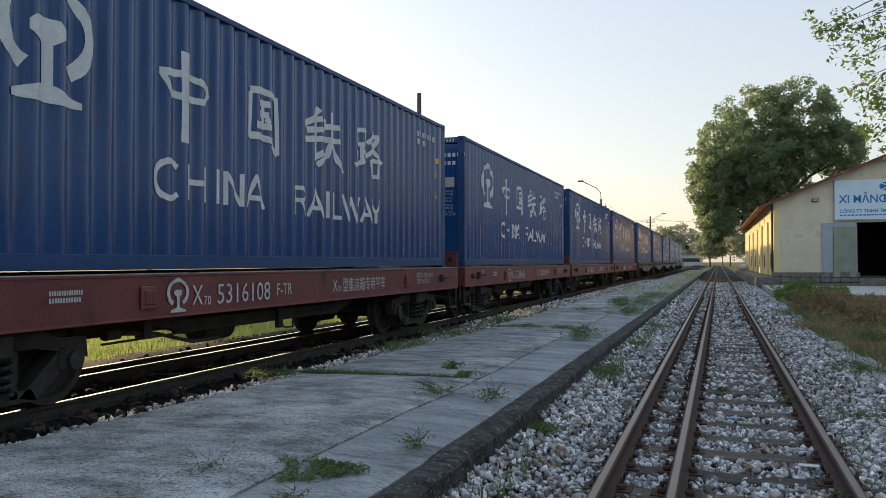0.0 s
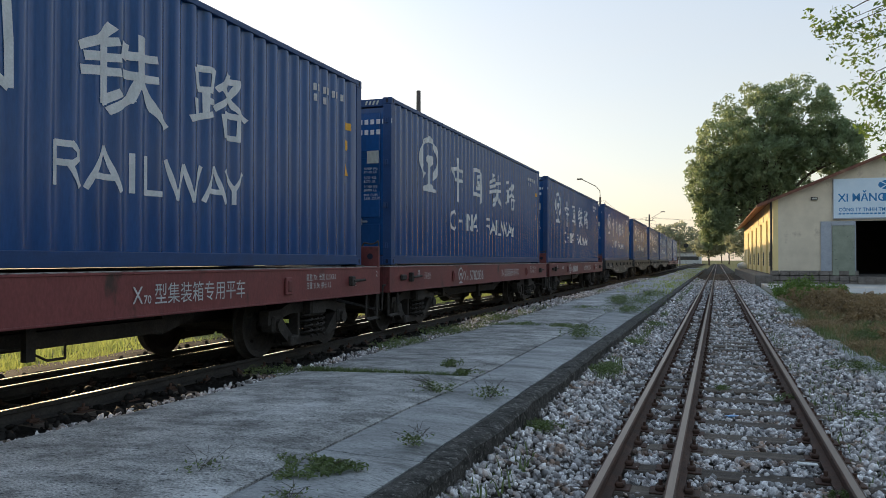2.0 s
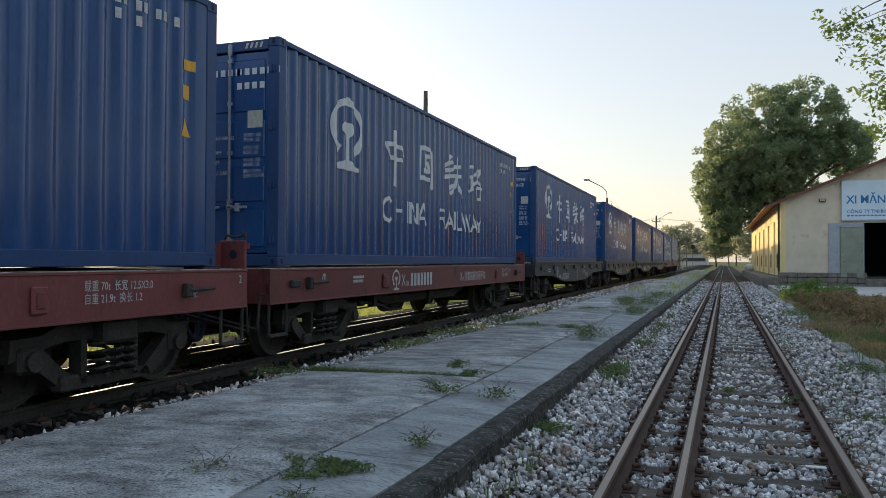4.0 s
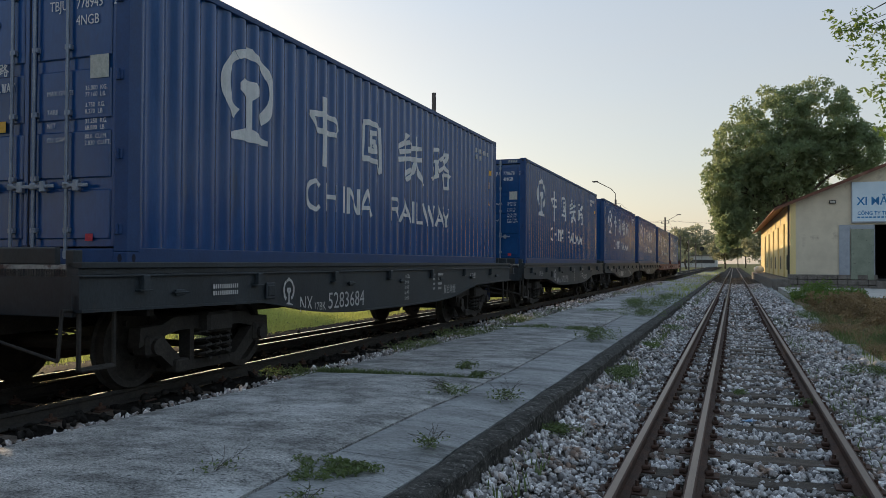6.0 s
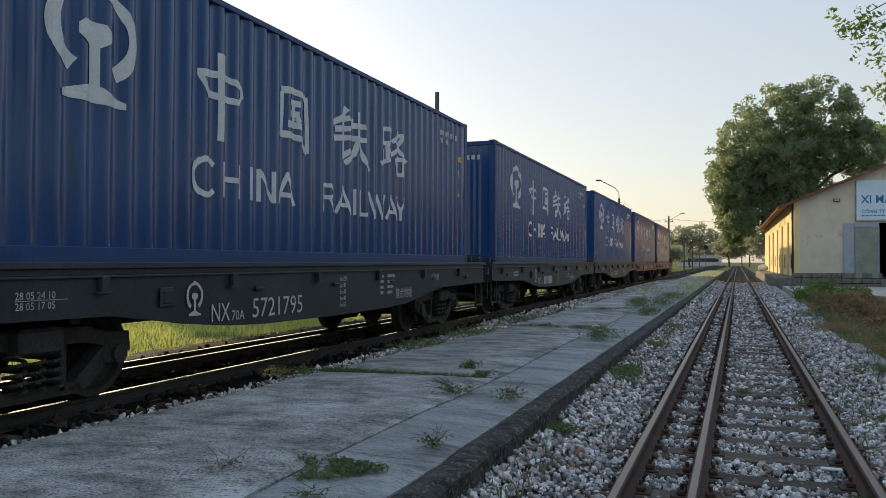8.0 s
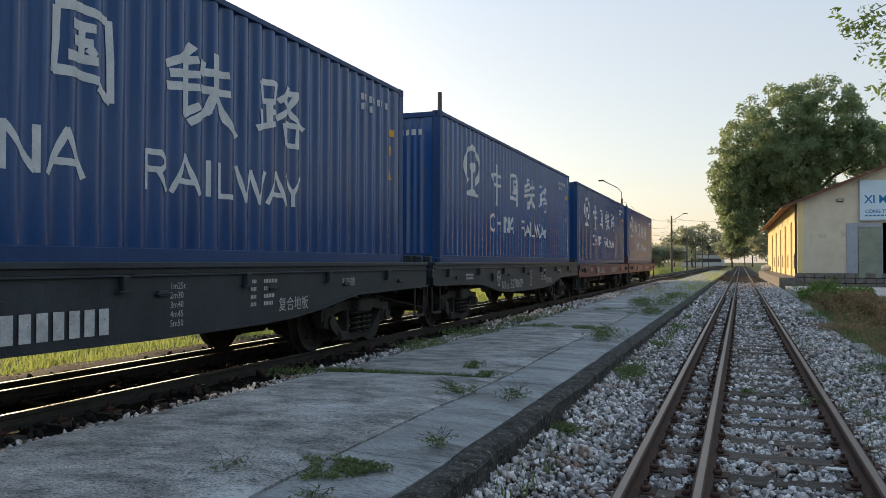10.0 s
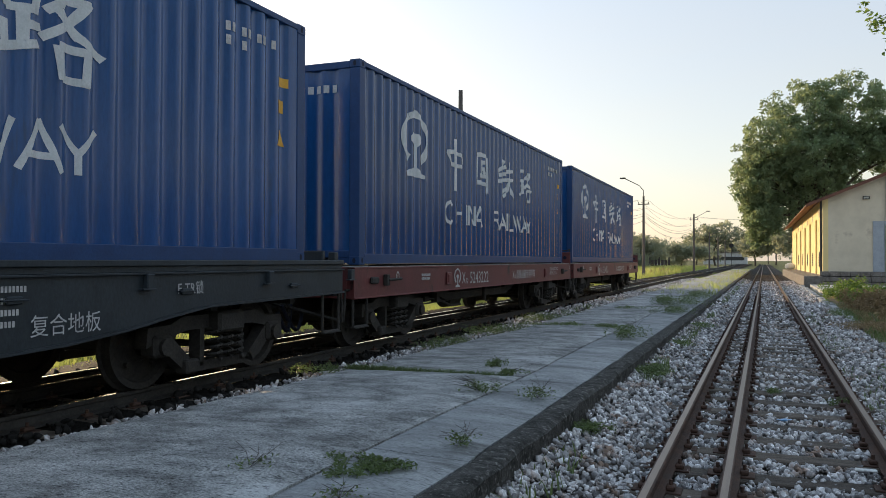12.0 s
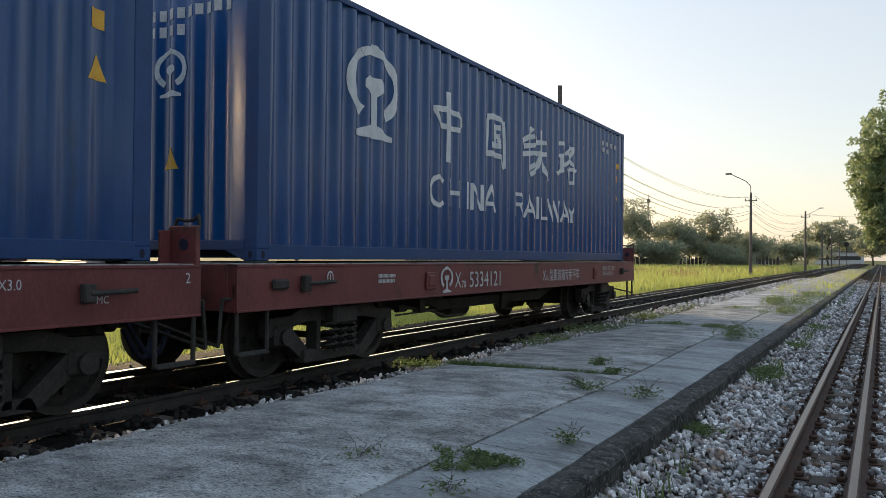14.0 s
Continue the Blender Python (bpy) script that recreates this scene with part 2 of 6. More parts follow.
GRASS_SUN = leaf_material("meadow_grass", (0.17, 0.22, 0.060), (0.35, 0.38, 0.14), (0.52, 0.58, 0.16), 0.5)
GRASS_DRY = leaf_material("dry_brown_grass", (0.19, 0.135, 0.075), (0.34, 0.25, 0.145), (0.36, 0.26, 0.13), 0.4)
WEED = leaf_material("small_weed_leaf", (0.085, 0.115, 0.052), (0.15, 0.185, 0.085), (0.2, 0.28, 0.08), 0.4)
TWIG = material("dry_twig", (0.06, 0.05, 0.04), (0.10, 0.085, 0.07), 0.9, 9, 0.2)


# ---- mesh helpers
class Shape:
    """Collects simple solids and turns them into one mesh."""

    def __init__(self):
        self.v, self.f = [], []

    def add(self, verts, faces):
        k = len(self.v)
        self.v += [tuple(p) for p in verts]
        self.f += [tuple(i + k for i in q) for q in faces]
        return self

    def box(self, x0, x1, y0, y1, z0, z1, c=0.0):
        """A box; c chamfers its edges along y and z."""
        if c <= 0:
            return self.add([(x0, y0, z0), (x1, y0, z0), (x1, y1, z0), (x0, y1, z0), (x0, y0, z1), (x1, y0, z1), (x1, y1, z1), (x0, y1, z1)],
                            [(0, 3, 2, 1), (4, 5, 6, 7), (0, 1, 5, 4), (1, 2, 6, 5), (2, 3, 7, 6), (3, 0, 4, 7)])
        bm = bmesh.new()
        bmesh.ops.create_cube(bm, size=1)
        for v in bm.verts:
            v.co = ((x0 + x1) / 2 + v.co.x * (x1 - x0), (y0 + y1) / 2 + v.co.y * (y1 - y0), (z0 + z1) / 2 + v.co.z * (z1 - z0))
        bmesh.ops.bevel(bm, geom=bm.edges[:], offset=c, segments=1, affect="EDGES")
        bm.verts.index_update()
        self.add([v.co[:] for v in bm.verts], [[v.index for v in f.verts] for f in bm.faces])
        bm.free()
        return self

    def tube(self, a, b, r0, r1=None, n=8, caps=True):
        r1 = r0 if r1 is None else r1
        a, b = Vector(a), Vector(b)
        d = (b - a).normalized()
        u = d.orthogonal().normalized()
        w = d.cross(u)
        ring = [(math.cos(2 * math.pi * i / n), math.sin(2 * math.pi * i / n)) for i in range(n)]
        vs = [a + (u * p + w * q) * r0 for p, q in ring] + [b + (u * p + w * q) * r1 for p, q in ring]
        fs = [(i, (i + 1) % n, n + (i + 1) % n, n + i) for i in range(n)]
        if caps:
            fs += [tuple(range(n - 1, -1, -1)), tuple(range(n, 2 * n))]
        return self.add(vs, fs)

    def bent(self, pts, r, n=6):
        for a, b in zip(pts, pts[1:]):
            self.tube(a, b, r, r, n)
        return self

    def prism(self, poly, x0, x1):
        """A polygon of (y, z) pairs drawn out along x."""
        n = len(poly)
        vs = [(x0, y, z) for y, z in poly] + [(x1, y, z) for y, z in poly]
        fs = [(i, (i + 1) % n, n + (i + 1) % n, n + i) for i in range(n)]
        return self.add(vs, fs + [tuple(range(n - 1, -1, -1)), tuple(range(n, 2 * n))])

    def lathe(self, profile, centre, n=32):
        """A profile of (x, radius) pairs turned round the x axis through centre."""
        cx, cy, cz = centre
        vs = [(cx + x, cy + r * math.cos(2 * math.pi * i / n), cz + r * math.sin(2 * math.pi * i / n)) for x, r in profile for i in range(n)]
        fs = [(k * n + i, k * n + (i + 1) % n, (k + 1) * n + (i + 1) % n, (k + 1) * n + i) for k in range(len(profile) - 1) for i in range(n)]
        return self.add(vs, fs)

    def mesh(self, name, mat, smooth=False):
        me = bpy.data.meshes.new(name)
        me.from_pydata(self.v, [], self.f)
        me.materials.append(mat)
        bm = bmesh.new()
        bm.from_mesh(me)
        bmesh.ops.recalc_face_normals(bm, faces=bm.faces[:])
        bm.to_mesh(me)
        bm.free()
        if smooth:
            me.polygons.foreach_set("use_smooth", [True] * len(me.polygons))
        return me


def part(name, shape, mat=None, parent=None, label="", smooth=False):
    """One mesh object under a thing or a part; shape is a Shape or a finished mesh."""
    me = shape.mesh(name, mat, smooth) if isinstance(shape, Shape) else shape
    ob = new(name, me)
    ob.parent = parent
    return tagged(ob, label)


def thing(name, label, category, group="", kind="", m=None):
    ob = tagged(new(name), label, category, group, kind)
    ob.empty_display_size = 0.3
    if m is not None:
        ob.matrix_basis = m
    return ob


def raw_mesh(name, verts, faces, mat):
    """A mesh straight from number arrays."""
    me = bpy.data.meshes.new(name)
    verts, faces = np.asarray(verts, dtype=np.float32), np.asarray(faces, dtype=np.int32)
    k = faces.shape[1]
    me.vertices.add(len(verts))
    me.vertices.foreach_set("co", verts.ravel())
    me.loops.add(faces.size)
    me.loops.foreach_set("vertex_index", faces.ravel())
    me.polygons.add(len(faces))
    me.polygons.foreach_set("loop_start", np.arange(len(faces), dtype=np.int32) * k)
    me.polygons.foreach_set("loop_total", np.full(len(faces), k, dtype=np.int32))
    me.update(calc_edges=True)
    me.materials.append(mat)
    return me


def lettering(text, height, mat, squeeze=1.0, bold=0.0):
    """Text as a flat mesh in the x-z plane, its lower left corner at the origin, capitals of the given height."""
    cu = bpy.data.curves.new("lettering", "FONT")
    cu.body, cu.size, cu.resolution_u, cu.offset = text, height / 0.72, 2, bold
    ob = new("lettering", cu)
    me = bpy.data.meshes.new_from_object(ob.evaluated_get(bpy.context.evaluated_depsgraph_get()))
    bpy.data.objects.remove(ob)
    for v in me.vertices:
        v.co = (v.co.x * squeeze, 0, v.co.y)
    me.materials.clear()
    me.materials.append(mat)
    return me


def on_side(me, x, y, z):
    """Turns a flat mesh in the x-z plane so that it is read from +x, with its lower left corner at (x, y, z)."""
    for v in me.vertices:
        v.co = (x, y + v.co.x, z + v.co.z)
    return me


def on_end(me, x, y, z):
    """Moves a flat mesh in the x-z plane, read from -y."""
    for v in me.vertices:
        v.co = (x + v.co.x, y, z + v.co.z)
    return me


def strip(points, width, taper=1.0):
    """Quads along a polyline of (u, v) points, mitred roughly: a painted brush stroke."""
    quads = []
    n = len(points) - 1
    for i in range(n):
        a, b = Vector(points[i]), Vector(points[i + 1])
        d = (b - a).normalized() * width * 0.35
        if i:
            a = a - d
        if i < n - 1:
            b = b + d
        p = Vector((-d.y, d.x)).normalized() * width / 2
        w0, w1 = 1 + (taper - 1) * i / n, 1 + (taper - 1) * (i + 1) / n
        quads.append([a - p * w0, b - p * w1, b + p * w1, a + p * w0])
    return quads


def arc(cx, cy, rx, ry, a0, a1, n=20):
    return [(cx + rx * math.cos(radians(a0 + (a1 - a0) * i / n)), cy + ry * math.sin(radians(a0 + (a1 - a0) * i / n))) for i in range(n + 1)]

# ---- the train: containers
LEN, WID, TALL = 12.192, 2.438, 2.896  # a forty-foot high-cube container; its far upper side edge lies on x = 0, y = 0
WAVE, DEEP = 0.2785, 0.036


def wave_breaks(y0, y1):
    """Places along a wall where its corrugation bends, with the depth there."""
    pts, y = [(y0, 0.0)], y0 + 0.04
    while y + WAVE < y1 - 0.02:
        pts += [(y, 0.0), (y + 0.068, DEEP), (y + 0.1385, DEEP), (y + 0.2065, 0.0)]
        y += WAVE
    pts.append((y1, 0.0))
    bends = [pts[0]]  # each bend rounded by two points
    for (a, da), (b, db), (c, dc) in zip(pts, pts[1:], pts[2:]):
        k0, k1 = min(0.4, 0.014 / (b - a)), min(0.4, 0.014 / (c - b))
        bends += [(b + (a - b) * k0, db + (da - db) * k0), (b + (c - b) * k1, db + (dc - db) * k1)]
    return bends + [pts[-1]]


SIDE_WAVE = wave_breaks(-LEN + 0.17, -0.17)
END_WAVE = wave_breaks(-WID + 0.17, -0.17)


def depth_at(wave, y):
    for (a, da), (b, db) in zip(wave, wave[1:]):
        if a <= y <= b:
            return da + (db - da) * (y - a) / max(b - a, 1e-6)
    return 0.0


def painted(name, quads, wave, mat, place, lift=0.004):
    """Flat paint shapes (u along the wall, v up) laid onto a corrugated wall; place turns (u, depth, v) into a point."""
    bm = bmesh.new()
    for i, q in enumerate(quads):  # each stroke a hair above the one before it
        bm.faces.new([bm.verts.new((p[0], (i % 9) * 0.0006, p[1])) for p in q])
    lo, hi = min(p[0] for q in quads for p in q), max(p[0] for q in quads for p in q)
    for y, _ in wave:
        if lo < y < hi:
            bmesh.ops.bisect_plane(bm, geom=bm.verts[:] + bm.edges[:] + bm.faces[:], plane_co=(y, 0, 0), plane_no=(1, 0, 0))
    for v in bm.verts:
        v.co = place(v.co.x, depth_at(wave, v.co.x) - lift - v.co.y, v.co.z)
    me = bpy.data.meshes.new(name)
    bm.to_mesh(me)
    bm.free()
    me.materials.append(mat)
    return me


def fit_quads(quads, u0, u1, v0, v1):
    """Quads given in a unit square, brought to a rectangle."""
    return [[(u0 + p[0] * (u1 - u0), v0 + p[1] * (v1 - v0)) for p in q] for q in quads]


def emblem_quads():
    """The painted badge: an open ring with a knob on top round the cross-section of a rail."""
    q = []
    ring = arc(0.5, 0.56, 0.5, 0.41, -58, 238, 30)
    for i, (a, b) in enumerate(zip(ring, ring[1:])):
        k0, k1 = (0.70 + 0.08 * math.sin(math.pi * j / 30) for j in (i, i + 1))
        c = (0.5, 0.56)
        q.append([a, b, tuple(c[j] + (b[j] - c[j]) * k1 for j in (0, 1)), tuple(c[j] + (a[j] - c[j]) * k0 for j in (0, 1))])
    q.append([(0.38, 0.93), (0.62, 0.93), (0.56, 1.0), (0.44, 1.0)])
    q.append([(0.32, 0.52), (0.68, 0.52), (0.68, 0.60), (0.32, 0.60)])
    q.append([(0.32, 0.60), (0.68, 0.60), (0.62, 0.65), (0.38, 0.65)])
    q.append([(0.32, 0.52), (0.44, 0.45), (0.56, 0.45), (0.68, 0.52)])
    q.append([(0.44, 0.12), (0.56, 0.12), (0.56, 0.45), (0.44, 0.45)])
    q.append([(0.15, 0.0), (0.85, 0.0), (0.85, 0.055), (0.15, 0.055)])
    q.append([(0.15, 0.055), (0.85, 0.055), (0.57, 0.14), (0.43, 0.14)])
    return q


def brush(lines, width, taper=0.85):
    return [quad for pts in lines for quad in strip(pts, width, taper)]


# four large brush-written characters and the strokes of the block letters, each in a unit square
SIGN_ONE = brush([[(0.04, 0.72), (0.14, 0.60), (0.24, 0.47)], [(0.02, 0.71), (0.5, 0.76), (0.78, 0.72)], [(0.76, 0.73), (0.95, 0.68), (0.97, 0.60), (0.86, 0.50)], [(0.18, 0.51), (0.5, 0.50), (0.88, 0.50)]], 0.085) + brush([[(0.5, 1.0), (0.5, 0.5), (0.48, 0.0)]], 0.19, 0.75)
SIGN_TWO = brush([[(0.08, 0.90), (0.07, 0.55), (0.04, 0.20)], [(0.06, 0.93), (0.45, 0.97), (0.88, 0.92)], [(0.90, 0.94), (0.93, 0.5), (0.94, 0.02)], [(0.70, 0.16), (0.94, 0.03)], [(0.03, 0.24), (0.35, 0.25), (0.72, 0.22)], [(0.30, 0.77), (0.66, 0.78)],
                  [(0.32, 0.60), (0.62, 0.61)], [(0.22, 0.42), (0.70, 0.43)], [(0.47, 0.77), (0.46, 0.42)], [(0.56, 0.56), (0.66, 0.48)]], 0.115)
SIGN_THREE = brush([[(0.36, 1.0), (0.22, 0.80), (0.02, 0.66)], [(0.20, 0.76), (0.42, 0.84)], [(0.08, 0.58), (0.44, 0.66)], [(0.04, 0.42), (0.44, 0.50)], [(0.26, 0.74), (0.26, 0.14), (0.44, 0.28)],
                    [(0.50, 0.86), (0.47, 0.66)], [(0.48, 0.72), (0.86, 0.78)], [(0.46, 0.50), (0.88, 0.54)], [(0.68, 1.0), (0.68, 0.55), (0.56, 0.24), (0.32, 0.04)], [(0.68, 0.46), (0.82, 0.20), (1.0, 0.0)]], 0.105)
SIGN_FOUR = brush([[(0.10, 0.92), (0.14, 0.62)], [(0.10, 0.92), (0.40, 0.96), (0.36, 0.66), (0.13, 0.62)], [(0.26, 0.64), (0.26, 0.28)], [(0.26, 0.48), (0.42, 0.50)], [(0.10, 0.48), (0.12, 0.22)],
                   [(0.0, 0.16), (0.40, 0.32)], [(0.66, 1.0), (0.58, 0.82), (0.46, 0.70)], [(0.62, 0.88), (0.84, 0.90), (0.66, 0.62), (0.42, 0.40)], [(0.56, 0.74), (0.74, 0.52), (1.0, 0.34)], [(0.56, 0.36), (0.60, 0.0)],
                   [(0.56, 0.36), (0.84, 0.36), (0.82, 0.02), (0.60, 0.02)]], 0.10)
LETTER_STROKES = {
    "c": [arc(0.55, 0.5, 0.5, 0.5, 45, 315, 14)], "h": [[(0.08, 0), (0.08, 1)], [(0.92, 0), (0.92, 1)], [(0.08, 0.52), (0.92, 0.52)]], "i": [[(0.5, 0), (0.5, 1)]],
    "n": [[(0.08, 0), (0.08, 1)], [(0.08, 0.96), (0.92, 0.04)], [(0.92, 0), (0.92, 1)]], "a": [[(0.0, 0), (0.5, 1), (1.0, 0)], [(0.2, 0.32), (0.8, 0.32)]],
    "r": [[(0.08, 0), (0.08, 1)], [(0.08, 0.95), (0.62, 0.95), (0.86, 0.82), (0.86, 0.64), (0.62, 0.52), (0.08, 0.52)], [(0.5, 0.52), (0.95, 0)]],
    "l": [[(0.1, 1), (0.1, 0.06), (0.9, 0.06)]], "w": [[(0, 1), (0.27, 0), (0.5, 0.9), (0.73, 0), (1, 1)]], "y": [[(0, 1), (0.5, 0.45), (1, 1)], [(0.5, 0.45), (0.5, 0)]],
}


def row_quads(keys, places, v0, height, pen):
    """One list of quads for each block letter; places are the ends of each along the wall."""
    return [[quad for pts in LETTER_STROKES[k] for quad in strip([(u0 + a * (u1 - u0), v0 + b * height) for a, b in pts], pen)] for k, (u0, u1) in zip(keys, places)]


def side_marks():
    """All white shapes on a container's long side: (badge, four written characters, two rows of block letters)."""
    badge = fit_quads(emblem_quads(), -10.74, -9.68, 1.42, 2.52)
    signs = []  # one list of quads a sign
    for q, u0, u1, v0, v1 in ((SIGN_ONE, -8.80, -7.97, 1.34, 2.30), (SIGN_TWO, -7.19, -6.50, 1.43, 2.23), (SIGN_THREE, -5.84, -4.64, 1.42, 2.26), (SIGN_FOUR, -4.27, -3.19, 1.47, 2.22)):
        signs.append(fit_quads(q, u0, u1, v0, v1))
    rows = row_quads("china", ((-8.87, -8.46), (-8.36, -8.02), (-7.90, -7.76), (-7.68, -7.31), (-7.23, -6.84)), 0.74, 0.385, 0.062)
    rows += row_quads("railway", ((-6.10, -5.78), (-5.72, -5.30), (-5.20, -5.08), (-4.97, -4.67), (-4.64, -4.06), (-4.02, -3.62), (-3.64, -3.26)), 0.72, 0.385, 0.058)
    return badge, signs, rows


def bars(rows, depth, mat, pen=0.7):
    """Unreadable print as plain bars on an end wall: rows of (x, z, height, widths)."""
    s = Shape()
    for x, z, h, widths in rows:
        for w in widths:
            s.box(x, x + w, -depth, -depth + 0.002, z, z + h * pen)
            x += w + h * 0.35
    return s


def wall_sheet(wave, place, z0, z1):
    """A corrugated wall as a thin closed sheet, 12 mm thick."""
    s = Shape()
    n = len(wave)
    vs = [place(u, d, z) for z in (z0, z1) for u, d in wave] + [place(u, d + 0.012, z) for z in (z0, z1) for u, d in wave]
    fs = [(i, i + 1, n + i + 1, n + i) for i in range(n - 1)] + [(2 * n + i, 3 * n + i, 3 * n + i + 1, 2 * n + i + 1) for i in range(n - 1)]
    return s.add(vs, fs)


def corner_casting(s, x, y, z):
    """A corner casting with hand holes on its outer faces."""
    s.box(x - 0.081, x + 0.081, y - 0.089, y + 0.089, z, z + 0.118, 0.008)


def side_place(u, d, v):
    return (-0.012 - d, u, v)


def far_place(u, d, v):
    return (-WID + 0.012 + d, u, v)


SIDE_SHEET = wall_sheet(SIDE_WAVE, side_place, 0.155, TALL - 0.075).mesh("side_wall", BLUE, True)
FAR_SHEET = wall_sheet(SIDE_WAVE, far_place, 0.155, TALL - 0.075).mesh("side_wall", BLUE, True)
BADGE, SIGNS, ROWS = side_marks()
BADGE_MESH = painted("badge", BADGE, SIDE_WAVE, WHITE, side_place)
SIGN_MESHES = [painted("large_sign", q, SIDE_WAVE, WHITE, side_place) for q in SIGNS]
ROW_MESHES = [painted("block_stroke", q, SIDE_WAVE, WHITE, side_place) for q in ROWS]


def door_end(box, number):
    """Two door leaves with lock bars, handles, hinges, print and stickers at y = -LEN."""
    y = -LEN
    part("door_sill", Shape().box(-WID + 0.16, -0.16, y + 0.0, y + 0.15, 0.0, 0.15, 0.008), BLUE_RAIL, box)
    part("door_header", Shape().box(-WID + 0.16, -0.16, y + 0.0, y + 0.15, TALL - 0.15, TALL - 0.02, 0.008), BLUE_RAIL, box)
    for k, x0 in enumerate((-WID + 0.15, -1.205)):
        x1 = x0 + 1.055
        leaf = Shape().box(x0, x1, y + 0.035, y + 0.085, 0.17, TALL - 0.17)
        levels = (0.19, 0.77, 1.33, 1.92, TALL - 0.20)
        for z0, z1 in zip(levels, levels[1:]):
            leaf.box(x0 + 0.07, x1 - 0.07, y + 0.018, y + 0.04, z0 + 0.05, z1 - 0.06, 0.012)
        leaf.box(x0, x0 + 0.05, y + 0.012, y + 0.04, 0.18, TALL - 0.18, 0.006).box(x1 - 0.05, x1, y + 0.012, y + 0.04, 0.18, TALL - 0.18, 0.006)
        door = part("door", leaf, BLUE, box)
        seal = Shape().box(x0 - 0.012, x0, y + 0.02, y + 0.06, 0.17, TALL - 0.17).box(x1, x1 + 0.012, y + 0.02, y + 0.06, 0.17, TALL - 0.17)
        part("gasket", seal, RUBBER, door)
        for xb in (x0 + 0.46, x0 + 0.88) if k == 0 else (x0 + 0.085, x0 + 0.495):
            bar = Shape().tube((xb, y - 0.022, 0.05), (xb, y - 0.022, TALL - 0.05), 0.017, n=10)
            for z in (0.30, 0.80, 1.42, 2.05, 2.6):
                bar.box(xb - 0.035, xb + 0.035, y - 0.03, y + 0.02, z, z + 0.05, 0.006)
            bar.box(xb - 0.03, xb + 0.03, y - 0.035, y + 0.01, 0.06, 0.13, 0.008).box(xb - 0.03, xb + 0.03, y - 0.035, y + 0.01, TALL - 0.20, TALL - 0.06, 0.008)
            lock = part("lock_bar", bar, GALV, door, "dull steel lock bar")
            h = Shape().box(xb - 0.02, xb + 0.28, y - 0.05, y - 0.03, 0.73, 0.765, 0.006).box(xb + 0.10, xb + 0.17, y - 0.055, y + 0.0, 0.69, 0.80, 0.01)
            part("handle", h.box(xb - 0.03, xb + 0.05, y - 0.05, y + 0.0, 0.72, 0.78, 0.008), GALV, lock)
        hx = x0 - 0.07 if k == 0 else x1 + 0.0
        for z in (0.28, 0.98, 1.72, 2.45):
            part("hinge", Shape().box(hx, hx + 0.09, y - 0.012, y + 0.03, z, z + 0.10, 0.01).tube((hx + 0.045, y - 0.016, z), (hx + 0.045, y - 0.016, z + 0.10), 0.016), BLUE_RAIL, door)
    d = -y - 0.010
    part("badge", painted("badge", fit_quads(emblem_quads(), -2.17, -1.87, 2.12, 2.56), [(-9, 0), (9, 0)], WHITE, lambda u, dd, v: (u, -d + dd, v)), WHITE, box)
    small = []
    for i, q in enumerate((SIGN_ONE, SIGN_TWO, SIGN_THREE, SIGN_FOUR)):
        small += fit_quads(q, -2.19 + i * 0.19, -2.06 + i * 0.19, 1.86, 1.98)
    rows = row_quads("china", [(-2.19 + i * 0.07, -2.14 + i * 0.07) for i in range(5)], 1.70, 0.085, 0.014) + row_quads("railway", [(-1.80 + i * 0.058, -1.755 + i * 0.058) for i in range(7)], 1.70, 0.085, 0.014)
    small += [quad for q in rows for quad in q]
    part("door_sign_row", painted("door_sign_row", small, [(-9, 0), (9, 0)], WHITE, lambda u, dd, v: (u, -d + dd, v)), WHITE, box)
    if number:
        for text, x, z, h in number:
            part("number", on_end(lettering(text, h, WHITE, 0.8), x, -d - 0.004, z), WHITE, box)
    else:
        part("number", bars([(-0.98, 2.44, 0.12, (0.07,) * 4), (-0.62, 2.44, 0.12, (0.07,) * 6), (-0.62, 2.26, 0.12, (0.07,) * 4)], d + 0.004, WHITE), WHITE, box)
    for text, z in (("MAX GROSS", 1.62), ("TARE", 1.44), ("NET", 1.31), ("CU. CAP.", 1.17)):
        part("weight_print", on_end(lettering(text, 0.048, WHITE, 0.9), -0.99, -d - 0.003, z), WHITE, box)
    for text, z in (("35.000  KG.", 1.65), ("77.160  LB.", 1.588), ("3.750  KG.", 1.49), ("8.270  LB.", 1.428), ("31.250  KG.", 1.335), ("68.890  LB.", 1.273), ("80.0  CU.M.", 1.19), ("2.830  CU.FT.", 1.128)):
        part("weight_figures", on_end(lettering(text, 0.045, WHITE, 0.88), -0.52, -d - 0.003, z), WHITE, box)
    part("square_label", Shape().box(-0.46, -0.24, -d - 0.003, -d - 0.001, 1.76, 1.98), GREY_STICKER, box, "pale grey square label")
    part("height_plate", Shape().box(-1.80, -1.52, -d - 0.004, -d - 0.001, 1.30, 1.41), YELLOW, box, "dull yellow plate")
    part("warning_triangle", Shape().add([(-1.80, -d - 0.004, 0.98), (-1.62, -d - 0.004, 0.98), (-1.71, -d - 0.004, 1.16)], [(0, 1, 2)]), YELLOW, box, "orange triangle sticker")
    part("customs_plate", Shape().box(-2.16, -2.00, -d - 0.006, -d - 0.001, 0.92, 1.20), GREY_STICKER, box, "pale metal plate")
    part("round_label", Shape().tube((-1.67, -d - 0.004, 2.38), (-1.67, -d - 0.001, 2.38), 0.055, n=16), GREY_STICKER, box)
